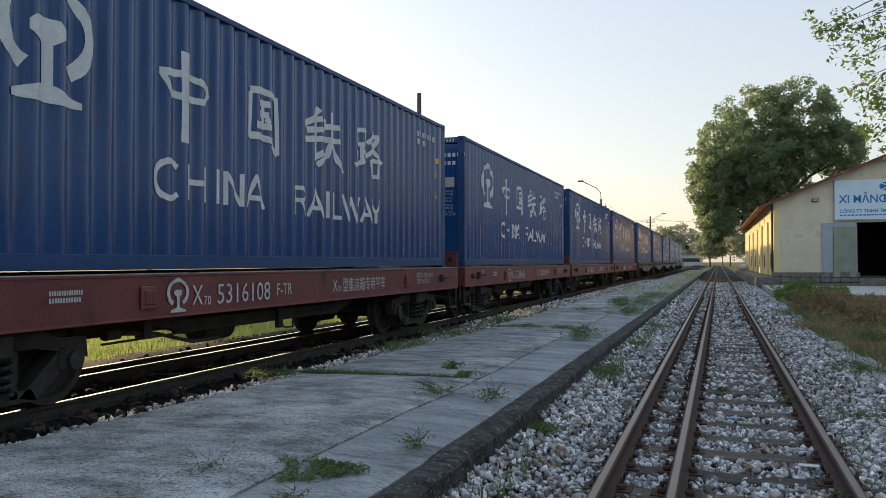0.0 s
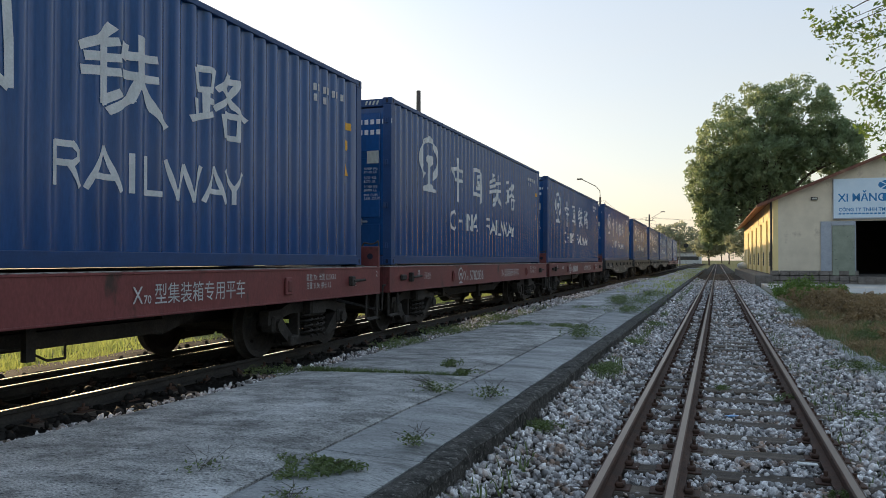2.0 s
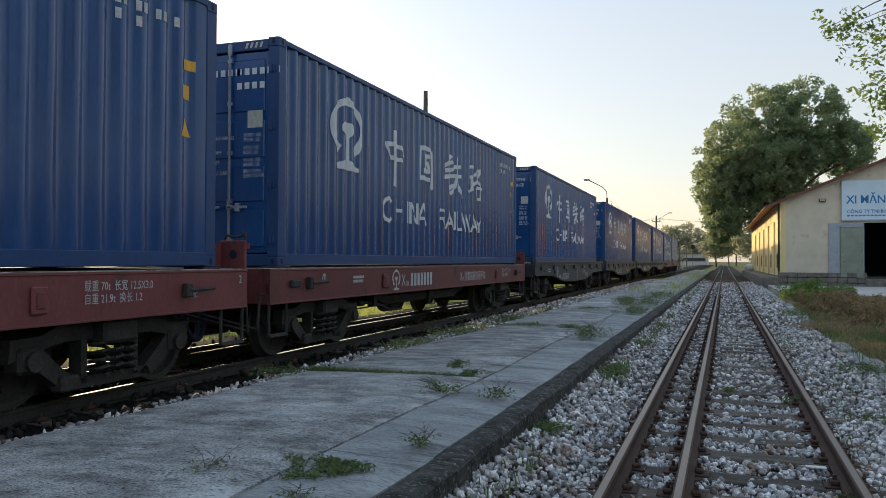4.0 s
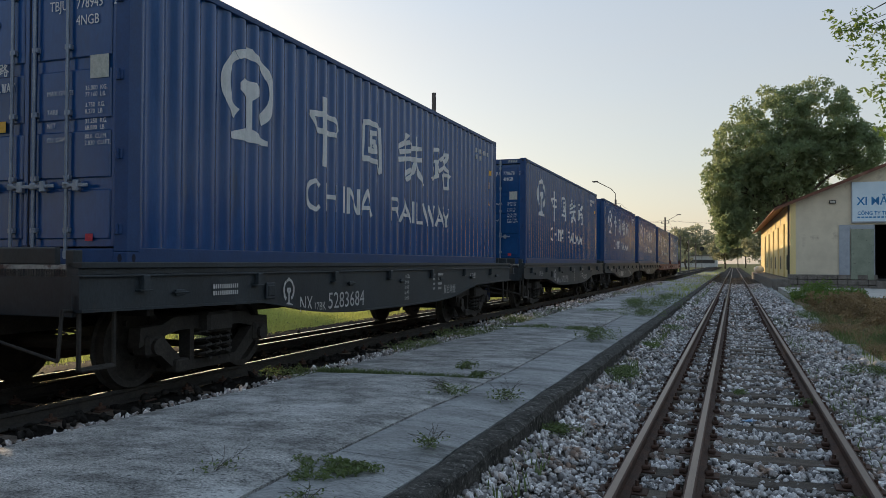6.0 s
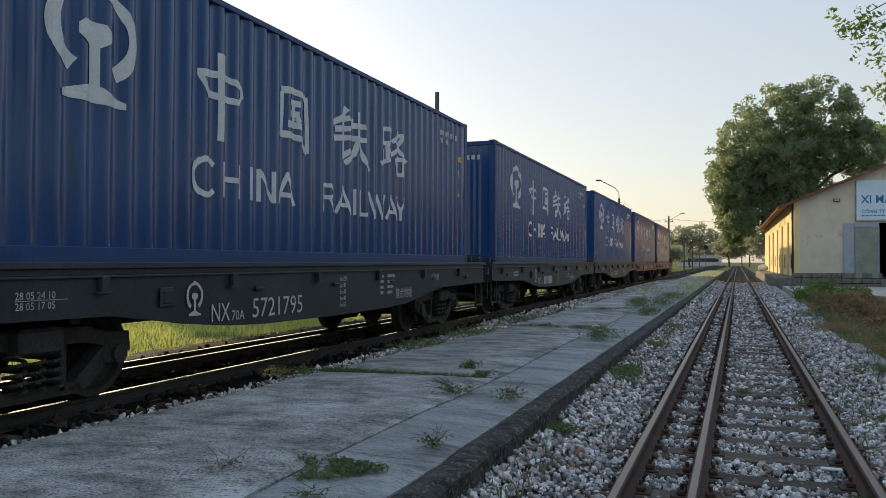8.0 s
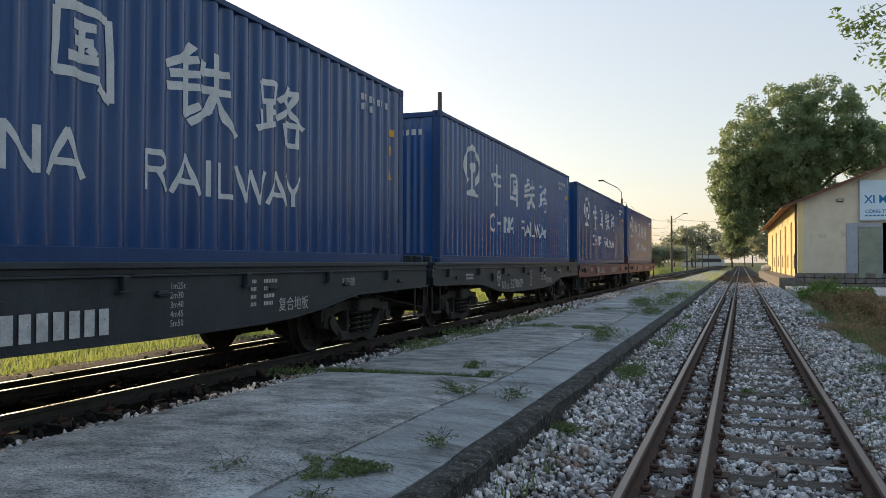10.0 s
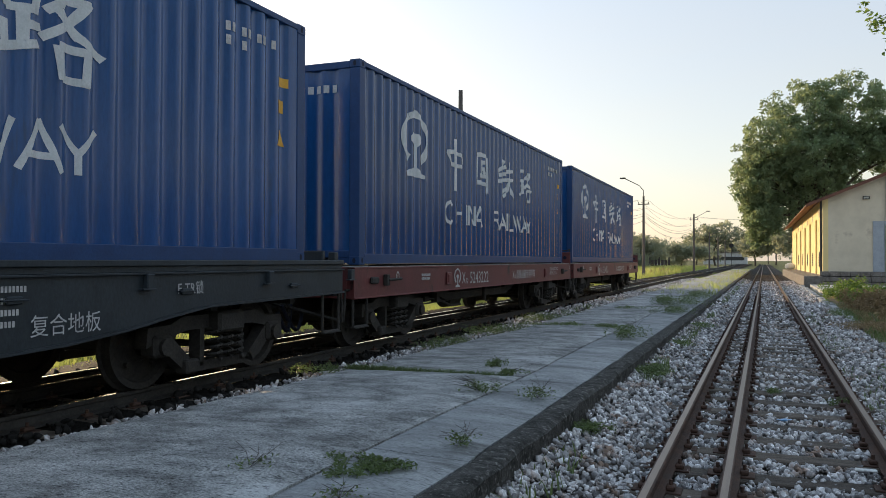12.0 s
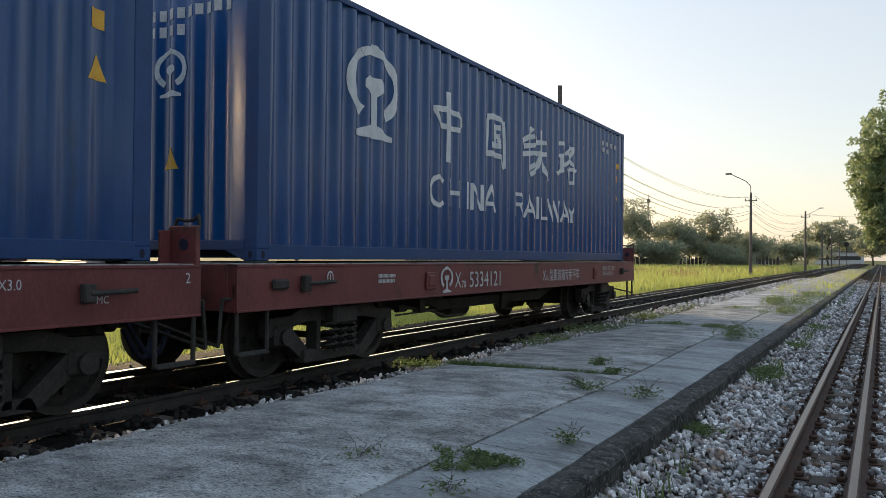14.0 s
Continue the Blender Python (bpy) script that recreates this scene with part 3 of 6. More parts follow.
    part("seal_label", Shape().box(-0.50, -0.41, -d - 0.004, -d - 0.001, 0.22, 0.29), SOLID_RED, box, "small red label")
    stripes = Shape()
    for x0 in (-WID + 0.22, -0.50):
        for i in range(4):
            stripes.add([(x0 + i * 0.07, y - 0.003, TALL - 0.12), (x0 + i * 0.07 + 0.035, y - 0.003, TALL - 0.12), (x0 + i * 0.07 + 0.06, y - 0.003, TALL - 0.05), (x0 + i * 0.07 + 0.025, y - 0.003, TALL - 0.05)], [(0, 1, 2, 3)])
    part("height_stripes", stripes, GREY_STICKER, box, "pale diagonal stripes")


def front_end(box, number):
    """A corrugated front wall with a badge, number and triangle at y = -LEN."""
    y = -LEN

    def place(u, d, v):
        return (u, y + 0.02 + d, v)

    part("front_wall", wall_sheet(END_WAVE, place, 0.19, TALL - 0.11).mesh("front_wall", BLUE, True), BLUE, box)
    part("front_sill", Shape().box(-WID + 0.16, -0.16, y, y + 0.12, 0.10, 0.20, 0.008), BLUE_RAIL, box)
    gussets = Shape().prism([(y + 0.02, 0.1), (y + 0.02, 0.0), (y + 0.10, 0.1)], -WID + 0.5, -WID + 0.6)
    gussets.add([(-0.16, y + 0.01, 0.0), (-0.16, y + 0.01, 0.12), (-0.45, y + 0.01, 0.12)], [(0, 1, 2)])
    part("gusset", gussets, BLUE_RAIL, box)
    part("front_header", Shape().box(-WID + 0.16, -0.16, y, y + 0.10, TALL - 0.12, TALL - 0.02, 0.008), BLUE_RAIL, box)
    part("badge", painted("badge", fit_quads(emblem_quads(), -1.42, -1.00, 1.66, 2.16), END_WAVE, WHITE, place), WHITE, box)
    part("warning_triangle", painted("warning_triangle", [[(-1.30, 0.92), (-1.08, 0.92), (-1.18, 1.14), (-1.20, 1.14)]], END_WAVE, YELLOW, place), YELLOW, box, "orange triangle sticker")
    part("number", painted("number", [[(-1.5 + i * 0.13, 2.45), (-1.42 + i * 0.13, 2.45), (-1.42 + i * 0.13, 2.56), (-1.5 + i * 0.13, 2.56)] for i in range(9)] +
                           [[(-1.5 + i * 0.13, 2.28), (-1.42 + i * 0.13, 2.28), (-1.42 + i * 0.13, 2.39), (-1.5 + i * 0.13, 2.39)] for i in range(4)], END_WAVE, WHITE_WORN, place), WHITE_WORN, box)


def container(doors, label, number=()):
    box = thing("shipping_container", label, "container", "containers of the train")
    part("side_wall", SIDE_SHEET, BLUE, box)
    part("side_wall", FAR_SHEET, BLUE, box)
    for x0, x1 in ((-0.055, 0.0), (-WID, -WID + 0.055)):
        part("bottom_rail", Shape().box(x0, x1, -LEN + 0.16, -0.16, 0.015, 0.158, 0.006), BLUE_RAIL, box)
        part("top_rail", Shape().box(x0, x1, -LEN + 0.16, -0.16, TALL - 0.078, TALL - 0.01, 0.006), BLUE_RAIL, box)
    for x in (-0.081, -WID + 0.081):
        for y in (-0.089, -LEN + 0.089):
            part("corner_post", Shape().box(x - 0.079, x + 0.079, y - 0.085, y + 0.085, 0.118, TALL - 0.118, 0.006), BLUE_RAIL, box)
            s = Shape()
            corner_casting(s, x, y, 0.0)
            corner_casting(s, x, y, TALL - 0.118)
            cast = part("corner_casting", s, BLUE_RAIL, box)
            holes = Shape()
            for z in (0.06, TALL - 0.06):
                holes.add([(0.0015 if x > -1 else -WID - 0.0015, y + 0.026 * math.cos(a), z + 0.04 * math.sin(a)) for a in (i * math.pi / 5 for i in range(10))], [tuple(range(10))])
                holes.add([(x + 0.026 * math.cos(a), -LEN - 0.0015 if y < -1 else 0.0015, z + 0.04 * math.sin(a)) for a in (i * math.pi / 5 for i in range(10))], [tuple(range(10))])
            part("hand_hole", holes, RUBBER, cast, "dark oval opening")
    roof = Shape()
    for i in range(44):
        y = -LEN + 0.16 + i * (LEN - 0.32) / 44
        roof.box(-WID + 0.05, -0.05, y + 0.02, y + 0.20, TALL - 0.035, TALL - 0.006)
    part("roof", roof.box(-WID + 0.05, -0.05, -LEN + 0.1, -0.1, TALL - 0.06, TALL - 0.03), BLUE, box)
    part("underframe", Shape().box(-WID + 0.05, -0.05, -LEN + 0.1, -0.1, 0.10, 0.16), IRON, box)
    (door_end if doors else front_end)(box, number)
    # the end that looks away: a plain closed wall
    part("end_wall", Shape().box(-WID + 0.16, -0.16, -0.09, -0.03, 0.0, TALL - 0.02), BLUE, box)
    part("badge", BADGE_MESH, WHITE, box, "white ring-and-rail badge")
    for me in SIGN_MESHES:
        part("large_sign", me, WHITE, box, "large white brush-written character")
    for me in ROW_MESHES:
        part("block_stroke", me, WHITE, box, "white painted block letter")
    side = bars_on_side([(-1.52, 2.46, 0.10, 4), (-1.44, 2.46, 0.10, 3), (-1.52, 2.31, 0.10, 2)])
    part("side_number", side, WHITE_WORN, box)
    part("yellow_label", painted("yellow_label", [[(-0.56, 1.75), (-0.43, 1.75), (-0.43, 1.90), (-0.56, 1.90)]], SIDE_WAVE, YELLOW, side_place), YELLOW, box)
    part("yellow_label", painted("yellow_label", [[(-0.55, 2.06), (-0.36, 2.06), (-0.36, 2.17), (-0.55, 2.17)]], SIDE_WAVE, YELLOW, side_place), YELLOW, box)
    part("warning_triangle", painted("warning_triangle", [[(-0.59, 1.36), (-0.41, 1.36), (-0.495, 1.55), (-0.505, 1.55)]], SIDE_WAVE, YELLOW, side_place), YELLOW, box)
    return box


def bars_on_side(rows):
    q = []
    for u, v, h, n in rows:
        for i in range(n):
            q.append([(u + i * WAVE, v), (u + i * WAVE + 0.055, v), (u + i * WAVE + 0.055, v + h), (u + i * WAVE, v + h)])
    return painted("side_number", q, SIDE_WAVE, WHITE_WORN, side_place)


# ---- the train: wagons (heights from the container's underside; rail tops at RAIL_Z)
RAIL_Z = -1.186
MID = -1.18
AXLE_Z = RAIL_Z + 0.42
WHEEL = [(-0.065, 0.10), (-0.06, 0.13), (-0.02, 0.16), (-0.015, 0.33), (-0.065, 0.355), (-0.07, 0.415), (0.03, 0.421), (0.045, 0.448), (0.062, 0.448), (0.07, 0.42), (0.07, 0.355), (0.02, 0.33), (0.02, 0.16), (0.07, 0.12), (0.07, 0.09)]
wheel_shape = Shape().tube((-1.05, 0, 0), (1.05, 0, 0), 0.075, n=12)
wheel_shape.lathe([(0.7525 - x, r) for x, r in WHEEL], (0, 0, 0)).lathe([(-0.7525 + x, r) for x, r in WHEEL], (0, 0, 0))
for k in range(4):
    a = k * math.pi / 2
    for sx in (0.80, -0.80):
        wheel_shape.tube((sx - 0.02, 0.24 * math.cos(a), 0.24 * math.sin(a)), (sx + 0.02, 0.24 * math.cos(a), 0.24 * math.sin(a)), 0.03, n=6)
WHEELSET = wheel_shape.mesh("wheelset", IRON, False)


def spring(s, x, y, z0, z1, r, turns=4):
    n = turns * 10
    pts = [(x + r * math.cos(2 * math.pi * i / 10), y + r * math.sin(2 * math.pi * i / 10), z0 + (z1 - z0) * i / n) for i in range(n + 1)]
    s.bent(pts, 0.017, 5)


def frame_members():
    """Side view of a cast bogie frame: top beam, two diagonals, spring seat and two columns."""
    top = [(-1.12, 0.0), (-1.10, 0.19), (-0.80, 0.20), (-0.62, 0.27), (0.62, 0.27), (0.80, 0.20), (1.10, 0.19), (1.12, 0.0), (0.90, 0.06), (0.55, 0.13), (-0.55, 0.13), (-0.90, 0.06)]
    rest = [[(sg * a, z) for a, z in ((0.80, 0.10), (0.98, 0.02), (0.54, -0.30), (0.38, -0.26))] for sg in (1, -1)]
    rest += [[(sg * a, z) for a, z in ((0.29, -0.26), (0.36, -0.26), (0.36, 0.14), (0.29, 0.14))] for sg in (1, -1)]
    rest.append([(-0.56, -0.30), (0.56, -0.30), (0.50, -0.20), (-0.50, -0.20)])
    return [[(a, AXLE_Z + z) for a, z in poly] for poly in [top] + rest]


BOGIE = {}


def bogie_meshes():
    BOGIE["side_frame"] = []
    for x in (MID + 0.99, MID - 0.99):
        s = Shape()
        for poly in frame_members():
            s.prism(poly, x - 0.07, x + 0.07)
        BOGIE["side_frame"].append(s.mesh("side_frame", IRON))
    BOGIE["spring"] = []
    for x in (MID + 1.09, MID - 1.09):
        for dy in (-0.18, 0.0, 0.18):
            sp = Shape()
            spring(sp, x, dy, AXLE_Z - 0.20, AXLE_Z + 0.10, 0.08)
            BOGIE["spring"].append(sp.mesh("spring", IRON))
    bl = Shape().box(MID - 1.2, MID + 1.2, -0.22, 0.22, AXLE_Z + 0.08, AXLE_Z + 0.30, 0.03)
    bl.tube((MID, 0, AXLE_Z + 0.28), (MID, 0, AXLE_Z + 0.46), 0.2, n=16)
    BOGIE["bolster"] = [bl.mesh("bolster", IRON)]
    BOGIE["axle_box"] = []
    for x in (MID + 1.0, MID - 1.0):
        for dy in (-0.915, 0.915):
            bx = Shape().box(x - 0.10, x + 0.10, dy - 0.13, dy + 0.13, AXLE_Z - 0.10, AXLE_Z + 0.12, 0.03)
            bx.tube((x - 0.14, dy, AXLE_Z), (x + 0.14, dy, AXLE_Z), 0.085, n=12)
            BOGIE["axle_box"].append(bx.mesh("axle_box", IRON))
    br = Shape()
    for dy in (-0.40, 0.40):
        br.tube((MID - 0.75, dy, AXLE_Z - 0.12), (MID + 0.75, dy, AXLE_Z - 0.12), 0.04)
        for x in (MID + 0.75, MID - 0.75):
            br.prism([(dy * 1.12, AXLE_Z - 0.28), (dy * 1.25, AXLE_Z - 0.28), (dy * 1.22, AXLE_Z + 0.08), (dy * 1.08, AXLE_Z + 0.06)], x - 0.05, x + 0.05)
    br.box(MID + 0.96, MID + 1.12, -0.62, -0.42, AXLE_Z - 0.30, AXLE_Z - 0.16, 0.02)
    BOGIE["brake_gear"] = [br.mesh("brake_gear", IRON)]


bogie_meshes()


def bogie(wagon, y):
    b = part("bogie", BOGIE["bolster"][0], IRON, wagon, "grimy cast-iron bogie")
    b.matrix_basis = pose(0, y, 0)
    for name in ("side_frame", "spring", "axle_box", "brake_gear"):
        for me in BOGIE[name]:
            part(name, me, IRON, b)
    sets = []
    for dy in (-0.915, 0.915):
        w = part("wheelset", WHEELSET, IRON, b, smooth=False)
        w.matrix_basis = pose(MID, dy, AXLE_Z)
        sets.append(w)
    return sets


def running_gear(wagon, y_near, y_far, paint, low):
    """Centre sill, cross bearers, couplers, brake cylinder, reservoirs, pipes, steps, hoses."""
    part("centre_sill", Shape().box(MID - 0.20, MID + 0.20, y_near + 0.1, y_far - 0.1, low, -0.12, 0.01), IRON, wagon)
    bears = Shape()
    for i in range(9):
        y = y_near + 1.0 + i * (y_far - y_near - 2.0) / 8
        bears.prism([(y - 0.05, -0.10), (y + 0.05, -0.10), (y + 0.05, -0.45), (y - 0.05, -0.45)], MID - 1.2, MID + 1.2)
    part("cross_bearers", bears, IRON, wagon)
    if paint is OXIDE:
        truss(wagon)
    for ye, sg in ((y_near, -1), (y_far, 1)):
        end_gear(wagon, ye, sg)


def truss(wagon):
    """Low frame, brake cylinder, tank and pipes that hang under a straight-sided wagon."""
    tr = Shape()
    for ya, yb in ((-8.9, -7.9), (-3.3, -4.3)):
        tr.add([(-0.35, ya, -0.46), (-0.35, yb, -0.72), (-0.35, yb, -0.46), (-0.45, ya, -0.46), (-0.45, yb, -0.72), (-0.45, yb, -0.46)], [(0, 1, 2), (5, 4, 3), (0, 3, 4, 1), (1, 4, 5, 2), (2, 5, 3, 0)])
    tr.box(-0.45, -0.35, -7.9, -4.3, -0.70, -0.55)
    part("truss", tr, IRON, wagon)
    part("brake_cylinder", Shape().tube((-0.7, -7.3, -0.72), (-0.7, -6.7, -0.72), 0.16, n=14).tube((-0.7, -7.7, -0.72), (-0.7, -7.3, -0.72), 0.03), IRON, wagon)
    part("air_tank", Shape().tube((-1.75, -5.6, -0.66), (-1.75, -4.6, -0.66), 0.19, n=14), IRON, wagon)
    pipe = Shape().bent([(-0.30, -9.0, -0.62), (-0.30, -8.5, -0.66), (-0.30, -7.9, -0.80), (-0.30, -7.4, -0.80)], 0.022).bent([(-0.28, -9.3, -0.70), (-0.28, -6.2, -0.66), (-0.28, -5.9, -0.80), (-0.28, -5.7, -0.80), (-0.28, -5.7, -0.66)], 0.012)
    pipe.tube((-0.30, -9.25, -0.62), (-0.30, -9.05, -0.62), 0.05, n=8).box(-0.36, -0.24, -8.75, -8.62, -0.70, -0.52)
    part("brake_pipe", pipe, IRON, wagon)
    part("bracket", Shape().box(-0.26, -0.20, -6.2, -6.1, -0.78, -0.45), IRON, wagon)


def end_gear(wagon, ye, sg):
    """Coupler, hose, stirrup and uncoupling rod at one end of a wagon."""
    c = Shape().box(MID - 0.11, MID + 0.11, min(ye, ye + sg * 0.38), max(ye, ye + sg * 0.38), -0.62, -0.34, 0.03)
    c.box(MID - 0.18, MID + 0.18, min(ye + sg * 0.30, ye + sg * 0.46), max(ye + sg * 0.30, ye + sg * 0.46), -0.66, -0.30, 0.04)
    part("coupler", c, IRON, wagon)
    hose = [(MID + 0.35 + 0.10 * math.sin(i * 0.3), ye + sg * (0.05 + 0.42 * i / 8), -0.55 - 0.34 * math.sin(math.pi * i / 8.5)) for i in range(9)]
    part("brake_hose", Shape().bent(hose, 0.028, 8), RUBBER, wagon, "hanging black rubber hose")
    yy = ye - sg * 0.24
    st = Shape().bent([(0.10, yy - 0.20, -0.20), (0.10, yy - 0.20, -0.84), (0.10, yy + 0.20, -0.84), (0.10, yy + 0.20, -0.20)], 0.020, 8)
    st.box(0.06, 0.14, yy - 0.20, yy + 0.20, -0.862, -0.842, 0.004).box(0.07, 0.13, yy - 0.24, yy - 0.17, -0.34, -0.20, 0.008).box(0.07, 0.13, yy + 0.17, yy + 0.24, -0.34, -0.20, 0.008)
    part("footstep", st, IRON, wagon)
    cut = Shape().bent([(0.06, ye, -0.34), (0.06, ye + sg * 0.10, -0.34), (0.06, ye + sg * 0.14, -0.75), (MID, ye + sg * 0.10, -0.50)], 0.016, 8)
    part("uncoupling_rod", cut, IRON, wagon)
    chain = Shape()
    for k in range(7):
        chain.box(MID + 0.40 - 0.012, MID + 0.40 + 0.012, ye + sg * 0.14 - 0.02, ye + sg * 0.14 + 0.02, -0.92 + k * 0.055, -0.875 + k * 0.055, 0.006)
    part("chain", chain, IRON, wagon)


def write_side(wagon, texts):
    for text, y, z, h, sq in texts:
        if not text:
            bars_side(wagon, [(y, z, h, 7, 0.11)], "number")
            continue
        part("lettering", on_side(lettering(text, h, WHITE_WORN, sq), 0.1535, y, z), WHITE_WORN, wagon)


def bars_side(wagon, rows, name="small_print"):
    s = Shape()
    for y, z, h, n, w in rows:
        for i in range(n):
            s.add([(0.1535, y + i * w * 1.45, z), (0.1535, y + i * w * 1.45 + w, z), (0.1535, y + i * w * 1.45 + w, z + h), (0.1535, y + i * w * 1.45, z + h)], [(0, 1, 2, 3)])
    part(name, s, WHITE_WORN, wagon, "small worn white print")


def side_badge(wagon, y0, y1, z0, z1):
    part("badge", painted("badge", fit_quads(emblem_quads(), y0, y1, z0, z1), [(-99, 0), (99, 0)], WHITE_WORN, lambda u, d, v: (0.149 - d, u, v)), WHITE_WORN, wagon)


def repair_dates(wagon, y, z, h, rows):
    for i, row in enumerate(rows):
        part("date_print", on_side(lettering(row, h, WHITE_WORN, 0.95), 0.1535, y, z - i * h * 1.35), WHITE_WORN, wagon)
    part("date_rule", Shape().box(0.1525, 0.1532, y, y + h * 8.4, z - h * 0.22, z - h * 0.14), WHITE_WORN, wagon)


def red_wagon(number, label, extra):
    """A straight-sided container flat wagon in oxide red."""
    w = thing("flat_wagon", label, "wagon", "wagons of the train")
    y0, y1 = -LEN - 0.40, 0.40
    for x0, x1, nm in ((0.03, 0.15, "side_sill"), (-2.54, -2.42, "side_sill")):
        s = Shape().prism([(y0, -0.03), (y0, -0.455), (y1, -0.455), (y1, -0.03)], x0, x1 - 0.01)
        s.box(x0 - 0.03, x1, y0, y1, -0.055, -0.03, 0.004).box(x0 - 0.03, x1, y0, y1, -0.462, -0.44, 0.004)
        part(nm, s, OXIDE, w)
    for ye, sg in ((y0, 1), (y1, -1)):
        part("end_sill", Shape().box(-2.42, 0.03, min(ye, ye + sg * 0.1), max(ye, ye + sg * 0.1), -0.455, -0.03, 0.006), OXIDE, w)
    part("deck", Shape().box(-2.50, 0.11, y0 + 0.02, y1 - 0.02, -0.055, -0.022, 0.004), DECK, w, "scuffed pale deck edge")
    pads = Shape()
    for y in (-LEN + 0.1, -0.1):
        for x in (-0.1, -WID + 0.1):
            pads.box(x - 0.13, x + 0.13, y - 0.15, y + 0.15, -0.024, 0.0, 0.004)
    part("locating_pad", pads, IRON, w)
    # end stops that stand beside the container's corners, with a round opening
    for xs in (-0.20, -2.54):
        stop = part("end_stop", Shape().box(xs, xs + 0.34, y1 - 0.05, y1, -0.04, 0.30, 0.012).box(xs, xs + 0.03, y1 - 0.16, y1 - 0.05, -0.04, 0.26, 0.006), OXIDE, w)
        part("hole", Shape().tube((xs + 0.19, y1 - 0.056, 0.14), (xs + 0.19, y1 - 0.049, 0.14), 0.05, n=16), RUBBER, stop, "dark round hole")
    part("end_chain", Shape().bent([(-0.18, y1, 0.29), (-0.14, y1, 0.36), (-0.02, y1, 0.34), (0.06, y1, 0.35), (0.11, y1, 0.39), (0.12, y1, 0.29)], 0.014, 8), IRON, w)
    part("data_box", Shape().box(0.15, 0.175, -9.28, -9.06, -0.36, -0.14, 0.01).box(0.15, 0.19, -9.24, -9.10, -0.32, -0.18, 0.01), OXIDE, w)
    part("data_box", Shape().box(0.15, 0.175, -2.60, -2.44, -0.36, -0.14, 0.01).box(0.15, 0.19, -2.56, -2.48, -0.32, -0.18, 0.01), OXIDE, w)
    part("hand_brake_lever", Shape().box(0.14, 0.21, -11.72, -11.62, -0.30, -0.14, 0.01).tube((0.20, -11.66, -0.22), (0.20, -11.22, -0.21), 0.02).box(0.14, 0.19, -12.15, -11.92, -0.27, -0.17, 0.02), IRON, w)
    part("rope_hook", Shape().box(0.14, 0.21, -0.75, -0.65, -0.30, -0.16, 0.01).tube((0.20, -0.7, -0.23), (0.20, -0.3, -0.22), 0.02), IRON, w)
    running_gear(w, y0, y1, OXIDE, -0.72)
    side_badge(w, -8.90, -8.56, -0.415, -0.07)
    write_side(w, [("X", -8.50, -0.355, 0.21, 0.85), ("70", -8.31, -0.365, 0.10, 0.95), (number, -8.08, -0.365, 0.225, 1.0)] + extra)
    write_side(w, [("\u8f7d\u91cd 70t  \u957f\u5bbd 12.5X3.0", -2.05, -0.19, 0.075, 0.82), ("\u81ea\u91cd 21.9t  \u6362\u957f 1.2", -2.05, -0.30, 0.075, 0.82), ("2", 0.22, -0.18, 0.09, 0.9), ("MC", -0.62, -0.31, 0.06, 0.9)])
    if number == "5782036":
        repair_dates(w, -10.96, -0.20, 0.052, ("27 02 24 10", "31 08 22 08"))
    else:
        bars_side(w, [(-10.35, -0.19, 0.04, 14, 0.018), (-10.35, -0.25, 0.04, 12, 0.020)])
    part("round_mark", painted("round_mark", strip(arc(-11.25, -0.17, 0.05, 0.06, 0, 360, 14), 0.016) + strip([(-11.25, -0.21), (-11.25, -0.13)], 0.016), [(-99, 0), (99, 0)], WHITE_WORN, lambda u, d, v: (0.149 - d, u, v)), WHITE_WORN, w)
    return w, [bogie(w, -10.76), bogie(w, -LEN + 10.76)]


